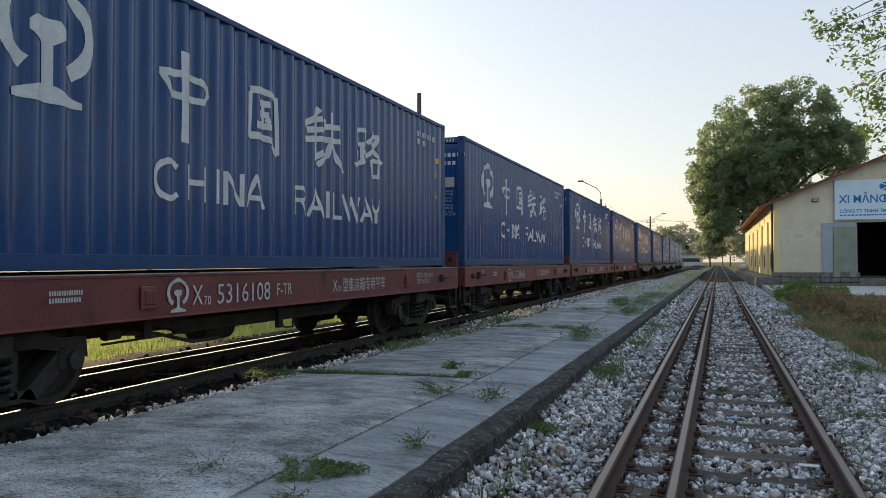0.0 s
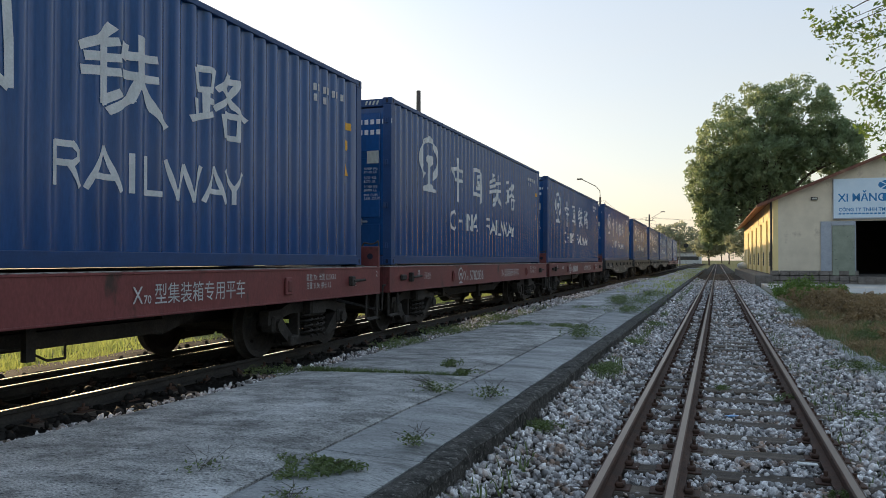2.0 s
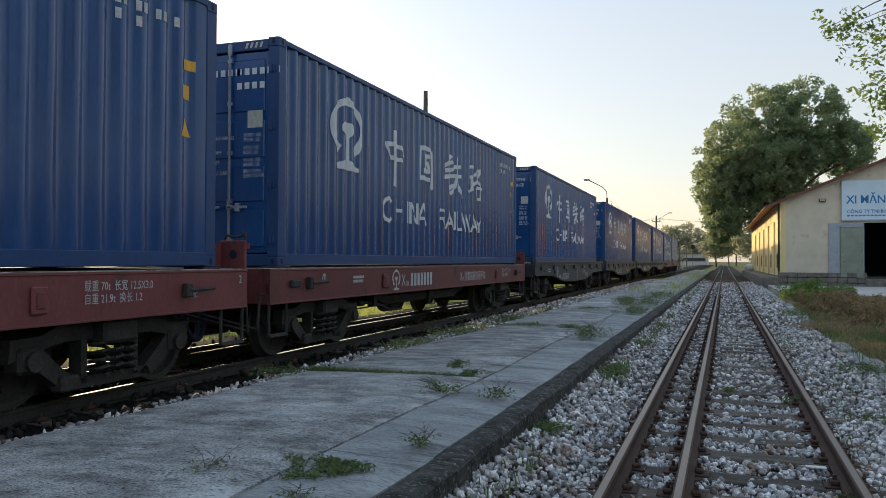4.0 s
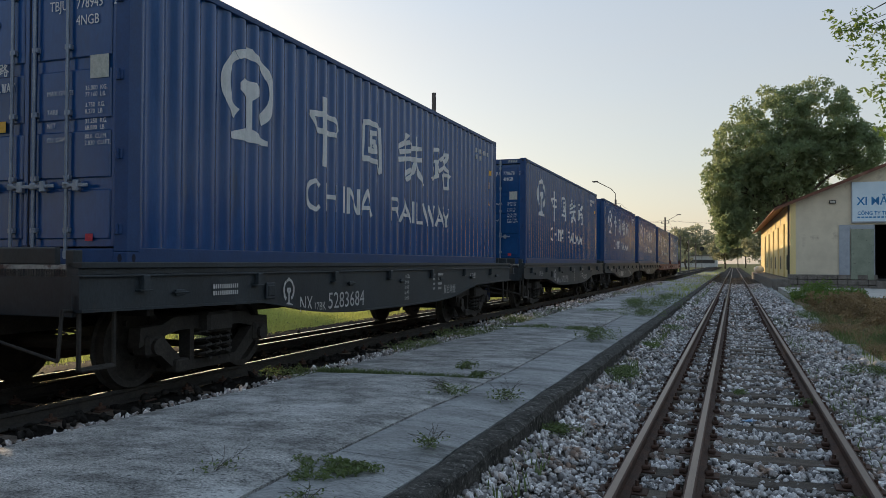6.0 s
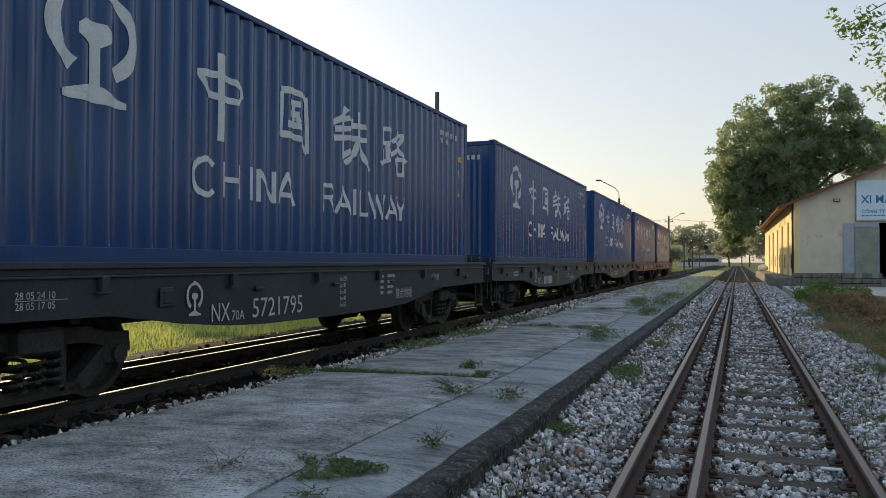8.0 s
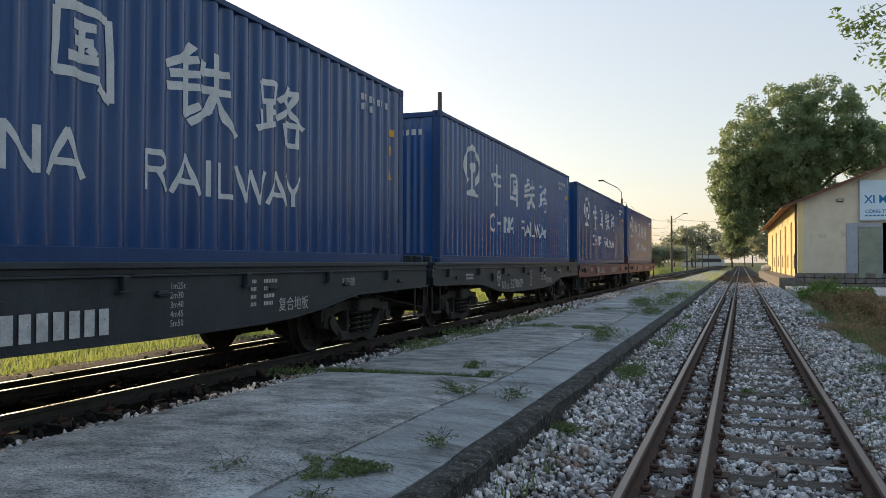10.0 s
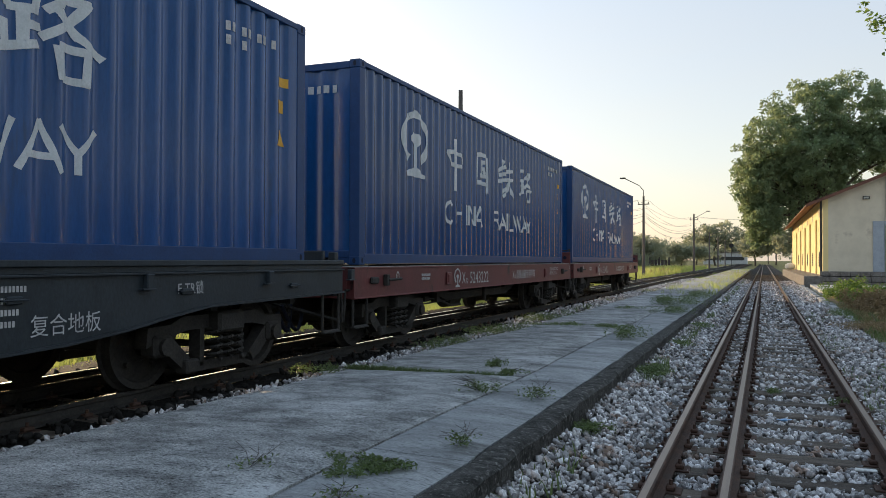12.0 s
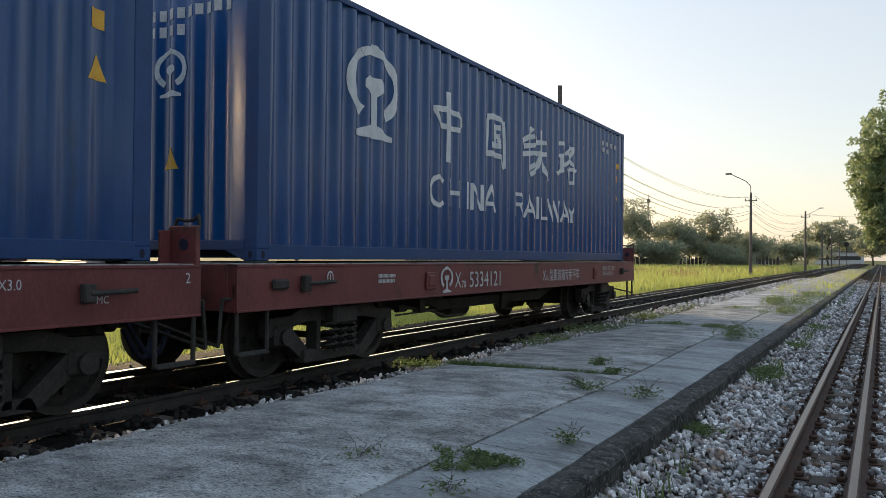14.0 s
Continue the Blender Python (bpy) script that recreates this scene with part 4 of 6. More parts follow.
def black_wagon(prefix, sub, number, label, extra, start):
    """A fish-bellied flat wagon in worn black with stake pockets."""
    w = thing("flat_wagon", label, "wagon", "wagons of the train")
    y0, y1 = -LEN - 0.70, 0.70
    half = [(y0, -0.36), (-10.2, -0.40), (-9.6, -0.475), (-9.1, -0.55), (-8.5, -0.61), (-7.8, -0.64), (-6.1, -0.655)]
    belly = [(y0, 0.0)] + half + [(-LEN - y, z) for y, z in reversed(half[:-1])] + [(y1, 0.0)]
    for x0, x1 in ((0.06, 0.14), (-2.57, -2.49)):
        s = Shape().prism([(y, min(z, -0.06)) for y, z in belly], x0, x1)
        lip = [(y, z) for y, z in belly[1:-1]]
        s.prism(lip + [(y, z + 0.025) for y, z in reversed(lip)], x0 - 0.02, x1 + 0.03)
        s.box(x0 - 0.03, x1 + 0.035, y0, y1, -0.065, -0.045, 0.004)
        part("side_sill", s, SLATE, w)
    part("deck_edge", Shape().box(0.01, 0.165, y0, y1, 0.012, 0.066, 0.006).box(0.0, 0.13, y0, y1, -0.045, 0.012, 0.004).box(-2.59, -2.46, y0, y1, -0.045, 0.055, 0.004), SLATE, w)
    part("deck", Shape().box(-2.46, 0.0, y0, y1, -0.06, 0.041), DECK, w, "scuffed deck")
    for ye, sg in ((y0, 1), (y1, -1)):
        part("end_sill", Shape().box(-2.57, 0.06, min(ye, ye + sg * 0.1), max(ye, ye + sg * 0.1), -0.40, 0.01, 0.006), SLATE, w)
        flap = Shape().box(-2.30, -0.12, min(ye, ye + sg * 0.06), max(ye, ye + sg * 0.06), 0.042, 0.19, 0.01)
        part("end_board", flap, SLATE, w, "low hinged end board")
        for x in (-2.42, -0.02):
            part("end_stake", Shape().box(x, x + 0.10, min(ye, ye + sg * 0.10), max(ye, ye + sg * 0.10), 0.0, 0.17, 0.01), SLATE, w)
    for i in range(8):
        y = -12.14 + i * 1.86
        s = Shape().box(0.14, 0.20, y - 0.045, y + 0.045, -0.19, -0.055, 0.008).box(0.14, 0.21, y - 0.10, y + 0.06, -0.20, -0.185, 0.003)
        part("stake_pocket", s, SLATE, w)
        if i not in (1, 7):
            part("rope_ring", Shape().box(0.14, 0.185, y + 0.40, y + 0.62, -0.235, -0.222, 0.004).box(0.14, 0.17, y + 0.44, y + 0.58, -0.26, -0.20, 0.008), SLATE, w)
    part("data_box", Shape().box(0.15, 0.175, start - 1.52, start - 1.32, -0.36, -0.17, 0.01).box(0.15, 0.182, start - 1.49, start - 1.35, -0.33, -0.20, 0.01), SLATE, w)
    running_gear(w, y0, y1, SLATE, -0.60)
    side_badge(w, start - 1.13, start - 0.87, -0.47, -0.12)
    write_side(w, [(prefix, start - 0.74, -0.555, 0.20, 0.80), (sub, start - 0.38, -0.56, 0.11, 0.95), (number, start, -0.555, 0.225, 1.03), ("F-TR\u9501", -2.45, -0.25, 0.10, 0.9)] + extra)
    rows = [(-5.98 + 0.02 * (i % 2), -0.185 - i * 0.087, 0.06, 5 - (i > 0), 0.06) for i in range(5)]
    bars_side(w, [(-4.62, -0.17 - i * 0.085, 0.042, 4, 0.020) for i in range(4)] + [(-4.36, -0.17 - i * 0.085, 0.045, 7 + 2 * (i == 0) - (i % 2), 0.022) for i in range(4)])
    repair_dates(w, -11.16, -0.22, 0.06, ("28 05 24 10", "28 05 17 05")) if number == "5721795" else bars_side(w, [(-11.1, -0.21, 0.045, 12, 0.026), (-11.1, -0.28, 0.045, 12, 0.026)])
    for i, row in enumerate(("1m25t", "2m30", "3m40", "4m45", "5m50")):
        part("load_table", on_side(lettering(row, 0.065, WHITE_WORN, 0.95), 0.1535, -5.95 + (0.0 if i else 0.0), -0.19 - i * 0.09), WHITE_WORN, w)
    return w, [bogie(w, -10.76), bogie(w, -LEN + 10.76)]

# ---- ground, tracks, platform
rng = np.random.default_rng(7)
tagged(part("ground", Shape().add([(-1500, -200, -0.22), (1500, -200, -0.22), (1500, 2500, -0.22), (-1500, 2500, -0.22)], [(0, 1, 2, 3)]), SOIL), "flat grassy soil that reaches the horizon", "ground", kind="structure")


def bumpy(name, xs, ys, height, mat, jitter, label, category, kind="structure"):
    """A ground sheet over a grid, with an uneven top."""
    vs = [(x, y, height(x, y) + jitter * (noise.noise(Vector((x * 2.3, y * 2.3, 1.7))) + 0.5 * noise.noise(Vector((x * 7, y * 7, 4.1))))) for y in ys for x in xs]
    n = len(xs)
    fs = [(j * n + i, j * n + i + 1, (j + 1) * n + i + 1, (j + 1) * n + i) for j in range(len(ys) - 1) for i in range(n - 1)]
    return tagged(part(name, Shape().add(vs, fs), mat, smooth=True), label, category, kind=kind)


def lin(a, b, n):
    return [a + (b - a) * i / (n - 1) for i in range(n)]


YGRID = lin(-4, 14, 60) + lin(14.6, 40, 50) + lin(42, 320, 60)
bumpy("ballast_bed", lin(-1.52, 2.05, 24), YGRID, lambda x, y: -0.195 + 0.36 * max(0.0, -0.93 - x) + 0.08 * max(0.0, x - 0.95), BED, 0.03, "dark earthy bed under grey ballast stones", "track bed")
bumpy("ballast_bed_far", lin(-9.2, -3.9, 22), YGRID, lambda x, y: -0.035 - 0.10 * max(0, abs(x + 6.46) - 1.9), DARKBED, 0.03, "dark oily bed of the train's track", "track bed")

RAIL_PROFILE = [(-0.065, -0.140), (0.065, -0.140), (0.065, -0.128), (0.012, -0.108), (0.010, -0.045), (0.034, -0.034), (0.035, -0.008), (0.028, -0.0015), (-0.028, -0.0015), (-0.035, -0.008), (-0.034, -0.034), (-0.010, -0.045), (-0.012, -0.108), (-0.065, -0.128)]


def railway(name, label, offsets, m, head, y1, sleeper_from, sleeper_to, step, top_width, steel):
    """A dual-gauge track: three rails on timber sleepers with plates and clips."""
    tr = thing(name, label, "railway track", m=m)
    for x in offsets:
        n = len(RAIL_PROFILE)
        vs = [(x + a, y, b) for y in (-24.0, y1) for a, b in RAIL_PROFILE]
        rail = part("rail", Shape().add(vs, [(i, (i + 1) % n, n + (i + 1) % n, n + i) for i in range(n)] + [tuple(range(n)), tuple(range(2 * n - 1, n - 1, -1))]), steel, tr)
        part("running_face", Shape().add([(x - top_width, -24, -0.0004), (x + top_width, -24, -0.0004), (x + top_width, y1, -0.0004), (x - top_width, y1, -0.0004)], [(0, 1, 2, 3)]), head, rail)
    mid = (min(offsets) + max(offsets)) / 2
    shapes = []
    for k in range(4):
        s = Shape().box(-1.22, 1.22, -0.115, 0.115, -0.30, -0.141, 0.012)
        s.v = [(a, b + 0.012 * math.sin(7 * a + k), c + 0.008 * math.sin(5 * a + 2 * k)) for a, b, c in s.v]
        shapes.append(s.mesh("sleeper", SLEEPER))
    clip_meshes = []
    for x in offsets:
        clip = Shape().box(x - 0.16, x + 0.16, -0.08, 0.08, -0.152, -0.138, 0.004)
        for sx in (-0.09, 0.09):
            clip.box(x + sx - 0.03, x + sx + 0.03, -0.05, 0.05, -0.138, -0.105, 0.008).tube((x + sx, 0, -0.12), (x + sx, 0, -0.07), 0.014, n=6)
        clip_meshes.append(clip.mesh("rail_clip", RUST))
    y, k = sleeper_from, 0
    spots = []
    while y < sleeper_to:
        s = part("sleeper", shapes[k % 4], SLEEPER, tr)
        s.matrix_basis = pose(mid + rng.uniform(-0.05, 0.05), y, rng.uniform(-0.02, 0.008), 0, 0, rng.uniform(-1.2, 1.2))
        if y < 36:
            for me in clip_meshes:
                part("rail_clip", me, RUST, tr).matrix_basis = pose(0, y, 0)
        spots.append(y)
        y += step * rng.uniform(0.92, 1.08)
        k += 1
    return spots


NEAR_RAILS = (-0.707, -0.265, 0.798)
SPOTS = railway("empty_track", "rusty three-rail track on weathered sleepers in grey ballast", NEAR_RAILS, pose(0, 0, 0), RAIL_TOP, 330, 2.2, 90, 0.64, 0.022, RUST)
FAR_TRACK = pose(-6.46, 12, 0.12, 0, 0, 0.24)
railway("train_track", "three-rail track with polished rail heads under the train", (0.7525, -0.3175, -0.7525), FAR_TRACK, RAIL_BRIGHT, 330, -14, 60, 0.62, 0.020, IRON)

ICO = np.array([(0, 1, 1.618), (0, -1, 1.618), (0, 1, -1.618), (0, -1, -1.618), (1, 1.618, 0), (-1, 1.618, 0), (1, -1.618, 0), (-1, -1.618, 0), (1.618, 0, 1), (-1.618, 0, 1), (1.618, 0, -1), (-1.618, 0, -1)]) / 1.9
dist2 = ((ICO[:, None] - ICO[None]) ** 2).sum(-1)
near = dist2 < 1.3
ICO_F = [(a, b, c) for a in range(12) for b in range(a + 1, 12) for c in range(b + 1, 12) if near[a, b] and near[b, c] and near[a, c]]
ICO_F = np.array([(a, b, c) if np.dot(np.cross(ICO[b] - ICO[a], ICO[c] - ICO[a]), ICO[a] + ICO[b] + ICO[c]) > 0 else (a, c, b) for a, b, c in ICO_F])


def turns(n):
    q = rng.normal(size=(n, 4))
    q /= np.linalg.norm(q, axis=1)[:, None]
    w, x, y, z = q.T
    return np.stack([np.stack([1 - 2 * (y * y + z * z), 2 * (x * y - z * w), 2 * (x * z + y * w)], -1), np.stack([2 * (x * y + z * w), 1 - 2 * (x * x + z * z), 2 * (y * z - x * w)], -1),
                     np.stack([2 * (x * z - y * w), 2 * (y * z + x * w), 1 - 2 * (x * x + y * y)], -1)], 1)


def stones(name, x0, x1, y0, y1, per_m2, size, height, label, rails=(), spots=(), mat=STONE):
    """Crushed ballast: angular stones in one mesh."""
    n = int((x1 - x0) * (y1 - y0) * per_m2)
    xs, ys = rng.uniform(x0, x1, n), rng.uniform(y0, y1, n)
    keep = np.ones(n, bool)
    for r in rails:
        keep &= np.abs(xs - r) > 0.075
    for s in spots:
        keep &= (np.abs(ys - s) > 0.135) | (rng.uniform(size=n) < 0.13) | (np.abs(xs - 0.045) > 0.84)
    keep &= np.array([noise.noise(Vector((a * 0.9, b * 0.7, 9.0))) > -0.62 for a, b in zip(xs, ys)])
    xs, ys = xs[keep], ys[keep]
    n = len(xs)
    rad = size * rng.uniform(0.4, 1.15, n) ** 1.3
    v = ICO[None] * rng.uniform(0.62, 1.25, (n, 12, 1)) * (rad[:, None] * rng.uniform(0.36, 1.25, (n, 3)))[:, None, :]
    v = np.einsum("nij,nkj->nki", turns(n), v)
    zs = np.array([height(a, b) for a, b in zip(xs, ys)]) + rng.uniform(-0.3, 0.75, n) * rad
    v += np.stack([xs, ys, zs], -1)[:, None]
    f = ICO_F[None] + (np.arange(n) * 12)[:, None, None]
    return tagged(part(name, raw_mesh(name, v.reshape(-1, 3), f.reshape(-1, 3), mat)), label, "ballast", kind="stuff")


def bed(x, y):
    return -0.172 + 0.36 * max(0.0, -0.93 - x) + 0.08 * max(0.0, x - 0.95)


def bed_left(x, y):
    return -0.02 - 0.10 * max(0, abs(x + 6.46) - 1.9)


GREY = "angular grey and white ballast stones round the rusty track"
stones("ballast_stones", -1.50, 1.86, 3.0, 9.5, 1200, 0.029, bed, GREY, NEAR_RAILS, SPOTS)
stones("ballast_stones", -1.50, 1.86, 9.5, 20, 480, 0.036, bed, GREY, NEAR_RAILS, SPOTS)
stones("ballast_stones", -1.50, 1.86, 20, 62, 115, 0.056, bed, GREY, NEAR_RAILS, SPOTS)
stones("ballast_stones", -4.98, -4.05, 2.0, 16, 420, 0.031, lambda x, y: 0.02 + 0.03 * (x + 5.3), "pale ballast stones between platform and track")
stones("ballast_stones", -5.35, -3.9, 16, 60, 110, 0.045, lambda x, y: 0.02 + 0.03 * (x + 5.3), "pale ballast stones between platform and track")
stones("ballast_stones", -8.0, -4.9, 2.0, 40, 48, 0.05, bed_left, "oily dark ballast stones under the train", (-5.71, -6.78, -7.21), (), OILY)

# platform: slabs, apron and kerb blocks, each a piece of its own
PLATFORM = thing("platform", "low cracked concrete loading platform between two tracks", "platform", kind="structure")
JOINTS = [-5.43 + 6.6 * k for k in range(20)]


def edge_left(y):
    return -4.52 + 0.055 * min(max(y - 4, 0), 9) + 0.05 * noise.noise(Vector((0, y * 0.8, 3)))


def slab(name, left, right, y0, y1, top, mat, nx, jitter, drop=0.34):
    ny = max(4, int((y1 - y0) / (0.22 if y0 < 16 else 0.8)))
    vs, fs = [], []
    for j in range(ny + 1):
        y = y0 + (y1 - y0) * j / ny
        a, b = left(y), right(y)
        for i in range(nx + 1):
            x = a + (b - a) * i / nx
            wob = 0.025 * noise.noise(Vector((x * 3, y * 3, 7))) if j in (0, ny) else 0
            rim = -0.012 if i in (0, nx) or j in (0, ny) else 0
            vs.append((x, y + wob, top(x) + rim + jitter * (noise.noise(Vector((x * 1.1, y * 0.9, 2))) + 0.6 * noise.noise(Vector((x * 5, y * 5, 6))))))
    n = nx + 1
    fs = [(j * n + i, j * n + i + 1, (j + 1) * n + i + 1, (j + 1) * n + i) for j in range(ny) for i in range(nx)]
    rim_ids = [i for i in range(n)] + [j * n + nx for j in range(1, ny + 1)] + [ny * n + i for i in range(nx - 1, -1, -1)] + [j * n for j in range(ny - 1, 0, -1)]
    k = len(vs)
    vs += [(vs[i][0], vs[i][1], vs[i][2] - drop) for i in rim_ids]
    m = len(rim_ids)
    fs += [(rim_ids[(i + 1) % m], rim_ids[i], k + i, k + (i + 1) % m) for i in range(m)]
    return part(name, Shape().add(vs, fs), mat, PLATFORM, smooth=False)


for y0, y1 in zip(JOINTS, JOINTS[1:]):
    slab("slab", edge_left, lambda y: -2.345 + 0.02 * math.sin(y), y0 + 0.028, y1 - 0.028, lambda x: 0.205 - 0.028 * max(0, -3.2 - x), CONCRETE, 10, 0.009)
    for ya in (y0, y0 + 3.3):
        slab("apron_slab", lambda y: -2.325 + 0.02 * math.sin(y), lambda y: -1.70 + 0.016 * noise.noise(Vector((1, y * 1.7, 0))), ya + 0.006, ya + 3.3 - 0.006, lambda x: 0.200 - 0.03 * max(0, x + 2.3), APRON, 5, 0.006)
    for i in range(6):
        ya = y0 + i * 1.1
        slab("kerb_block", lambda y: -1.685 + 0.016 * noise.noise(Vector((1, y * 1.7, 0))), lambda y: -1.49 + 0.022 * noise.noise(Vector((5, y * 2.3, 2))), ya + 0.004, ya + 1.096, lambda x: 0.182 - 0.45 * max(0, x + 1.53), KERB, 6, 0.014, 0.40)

bumpy("verge", lin(1.88, 14, 40), lin(3, 36, 90), lambda x, y: -0.10 + 0.05 * min(1.0, (x - 1.88) / 1.5), DRY_SOIL, 0.08, "rough verge of brown soil and weeds beside the track", "verge")
bumpy("litter_patch", lin(4.2, 14, 20), lin(22, 35, 20), lambda x, y: 0.0, DEBRIS, 0.07, "brown litter and dry leaves on the ground", "litter")
tagged(part("yard", Shape().box(2.4, 30, 36, 50.2, -0.3, 0.02), YARD), "dusty pale concrete yard before the warehouse", "yard", kind="structure")
# added out of view: a dark wall that cuts low sky light on the containers
tagged(part("boundary_wall", Shape().box(16.0, 16.4, -40, 48, -0.3, 4.0).box(-30, 16.4, -40.4, -40, -0.3, 2.5), KERB), "unseen dark wall added to cut low sky light on the containers", "wall", kind="structure")
RIGHT_KERB = thing("track_kerb", "low broken concrete kerb beside the ballast", "kerb", kind="structure")
for i in range(36):
    y0 = 2.0 + i * 1.35
    if y0 < 9 or 14.5 < y0 < 20:  # here the kerb lies buried
        continue
    lean = 0.03 * math.sin(i * 4.7)
    block = Shape().box(1.83 + lean, 2.06 + lean, y0 + 0.02, y0 + 1.33, -0.3, -0.02 + 0.03 * math.sin(i * 2.1), 0.03)
    part("kerb_stone", block, APRON if i % 3 else CONCRETE, RIGHT_KERB)


# ---- plants
def leaves(name, centres, spread, count, size, mat, flat=0.5, long=1.0, parent=None, label=""):
    """Many small folded leaves scattered round the given centres, in one mesh."""
    c = np.repeat(np.asarray(centres, float), count, axis=0)
    n = len(c)
    d = rng.normal(size=(n, 3))
    d /= np.linalg.norm(d, axis=1)[:, None] + 1e-9
    c = c + d * (np.asarray(spread) * rng.uniform(0.15, 1.0, (n, 1)) ** 0.6)
    t = turns(n)
    s = size * rng.uniform(0.6, 1.3, n)[:, None]
    u, w = t[:, :, 0].copy(), t[:, :, 1].copy()
    u[:, 2] *= flat
    w[:, 2] *= flat
    v = np.stack([c - u * s * 0.5 * long, c - w * s * 0.26, c + u * s * 0.5 * long, c + w * s * 0.26 + t[:, :, 2] * s * 0.10], 1)
    f = np.arange(n * 4).reshape(n, 4)
    return part(name, raw_mesh(name, v.reshape(-1, 3), f, mat), mat, parent, label)


def blades(name, xs, ys, zs, height, width, mat, parent=None, lean=0.35):
    """Upright grass blades, one bent pair of triangles each."""
    n = len(xs)
    h = height * rng.uniform(0.45, 1.15, n)
    a = rng.uniform(0, 2 * math.pi, n)
    side = np.stack([np.cos(a), np.sin(a), np.zeros(n)], -1) * width
    tip = np.stack([rng.normal(size=n) * lean * h, rng.normal(size=n) * lean * h, h], -1)
    base = np.stack([xs, ys, zs], -1)
    v = np.stack([base - side, base + side, base + tip * np.array([0.35, 0.35, 0.6]) + side * 0.7, base + tip * np.array([0.35, 0.35, 0.6]) - side * 0.7, base + tip], 1)
    k = np.arange(n)[:, None] * 5
    f = np.concatenate([k + np.array([[0, 1, 2]]), k + np.array([[0, 2, 3]]), k + np.array([[3, 2, 4]])])
    return part(name, raw_mesh(name, v.reshape(-1, 3), f, mat), mat, parent)


def meadow(name, x0, x1, y0, y1, n, height, width, mat, label, z=-0.2, patchy=-0.6, lean=0.35):
    xs, ys = rng.uniform(x0, x1, n), rng.uniform(y0, y1, n)
    keep = np.array([noise.noise(Vector((a * 0.35, b * 0.35, 5.0))) > patchy for a, b in zip(xs, ys)])
    ob = blades(name, xs[keep], ys[keep], np.full(keep.sum(), z), height, width, mat, lean=lean)
    return tagged(ob, label, "grass", kind="stuff")


SUNNY = "bright sunlit meadow grass beyond the train"
meadow("meadow_grass", -18, -8.6, 2, 34, 56000, 0.17, 0.012, GRASS_SUN, SUNNY)
meadow("meadow_grass", -40, -9.3, 30, 80, 42000, 0.50, 0.022, GRASS_SUN, SUNNY)
meadow("meadow_grass", -70, -9.3, 78, 150, 30000, 0.75, 0.05, GRASS_SUN, SUNNY)
meadow("meadow_grass", -60, -18, 2, 34, 22000, 0.5, 0.03, GRASS_SUN, SUNNY)
meadow("dry_grass", -30, -9.5, 55, 110, 5000, 0.9, 0.03, GRASS_DRY, "tall dry grass in the meadow", patchy=0.12)
meadow("verge_grass", 1.85, 6.5, 6, 36, 26000, 0.15, 0.007, WEED, "short green weeds on the verge", z=-0.09, patchy=-0.1)
meadow("verge_dry_grass", 2.1, 9, 10, 33, 26000, 0.24, 0.006, GRASS_DRY, "dry brown grass on the verge", z=-0.09, patchy=-0.05, lean=0.6)
meadow("trackside_grass", 0.95, 2.05, 6, 50, 4200, 0.08, 0.006, WEED, "thin weeds in the ballast", z=-0.15, patchy=0.02)
meadow("platform_edge_grass", -4.9, -3.95, 6, 90, 5200, 0.13, 0.007, WEED, "grass along the platform's back edge", z=0.03, patchy=0.05)
meadow("platform_far_grass", -3.9, -1.6, 28, 110, 4200, 0.16, 0.012, GRASS_SUN, "yellow sunlit grass on the far platform", z=0.18, patchy=0.05)
meadow("kerb_foot_grass", -1.50, -1.2, 4, 60, 2600, 0.12, 0.008, WEED, "weeds at the foot of the kerb", z=-0.04, patchy=0.10)


for y0, n in ((7.77, 1300), (14.37, 350)):
    meadow("joint_grass", -4.35, -2.45, y0 - 0.06, y0 + 0.06, n, 0.06, 0.006, WEED, "thin moss and grass along a platform joint", z=0.165, patchy=-2.0, lean=0.8)


def weed_clump(x, y, z, radius, tall, n, label, mat=WEED, twigs=0):
    w = thing("weed_clump", label, "weed", "weeds on the platform", m=pose(x, y, z))
    pts = rng.normal(size=(26, 3)) * np.array([radius * 0.5, radius * 0.5, 0]) + np.array([0, 0, tall * 0.45])
    leaves("foliage", pts, (radius * 0.34, radius * 0.34, tall * 0.5), max(2, n // 16), 0.022 + 0.012 * min(1.0, radius / 0.6), mat, 0.7, 1.3, w)
    s = Shape()
    for i in range(max(5, twigs)):
        a, r = rng.uniform(0, 6.28), radius * rng.uniform(0.4, 1.1 if not twigs else 1.5)
        h = tall * rng.uniform(0.8, 1.5 if not twigs else 1.7)
        p1 = (r * 0.5 * math.cos(a), r * 0.5 * math.sin(a), h * 0.6)
        p2 = (r * math.cos(a + 0.3), r * math.sin(a + 0.3), h)
        s.bent([(0, 0, 0), p1, p2], 0.0014, 4)
        if twigs:
            s.bent([p1, (p1[0] + 0.1 * math.cos(a + 1.2), p1[1] + 0.1 * math.sin(a + 1.2), h * 0.8)], 0.0013, 4)
    part("stem", s, TWIG, w)
    return w


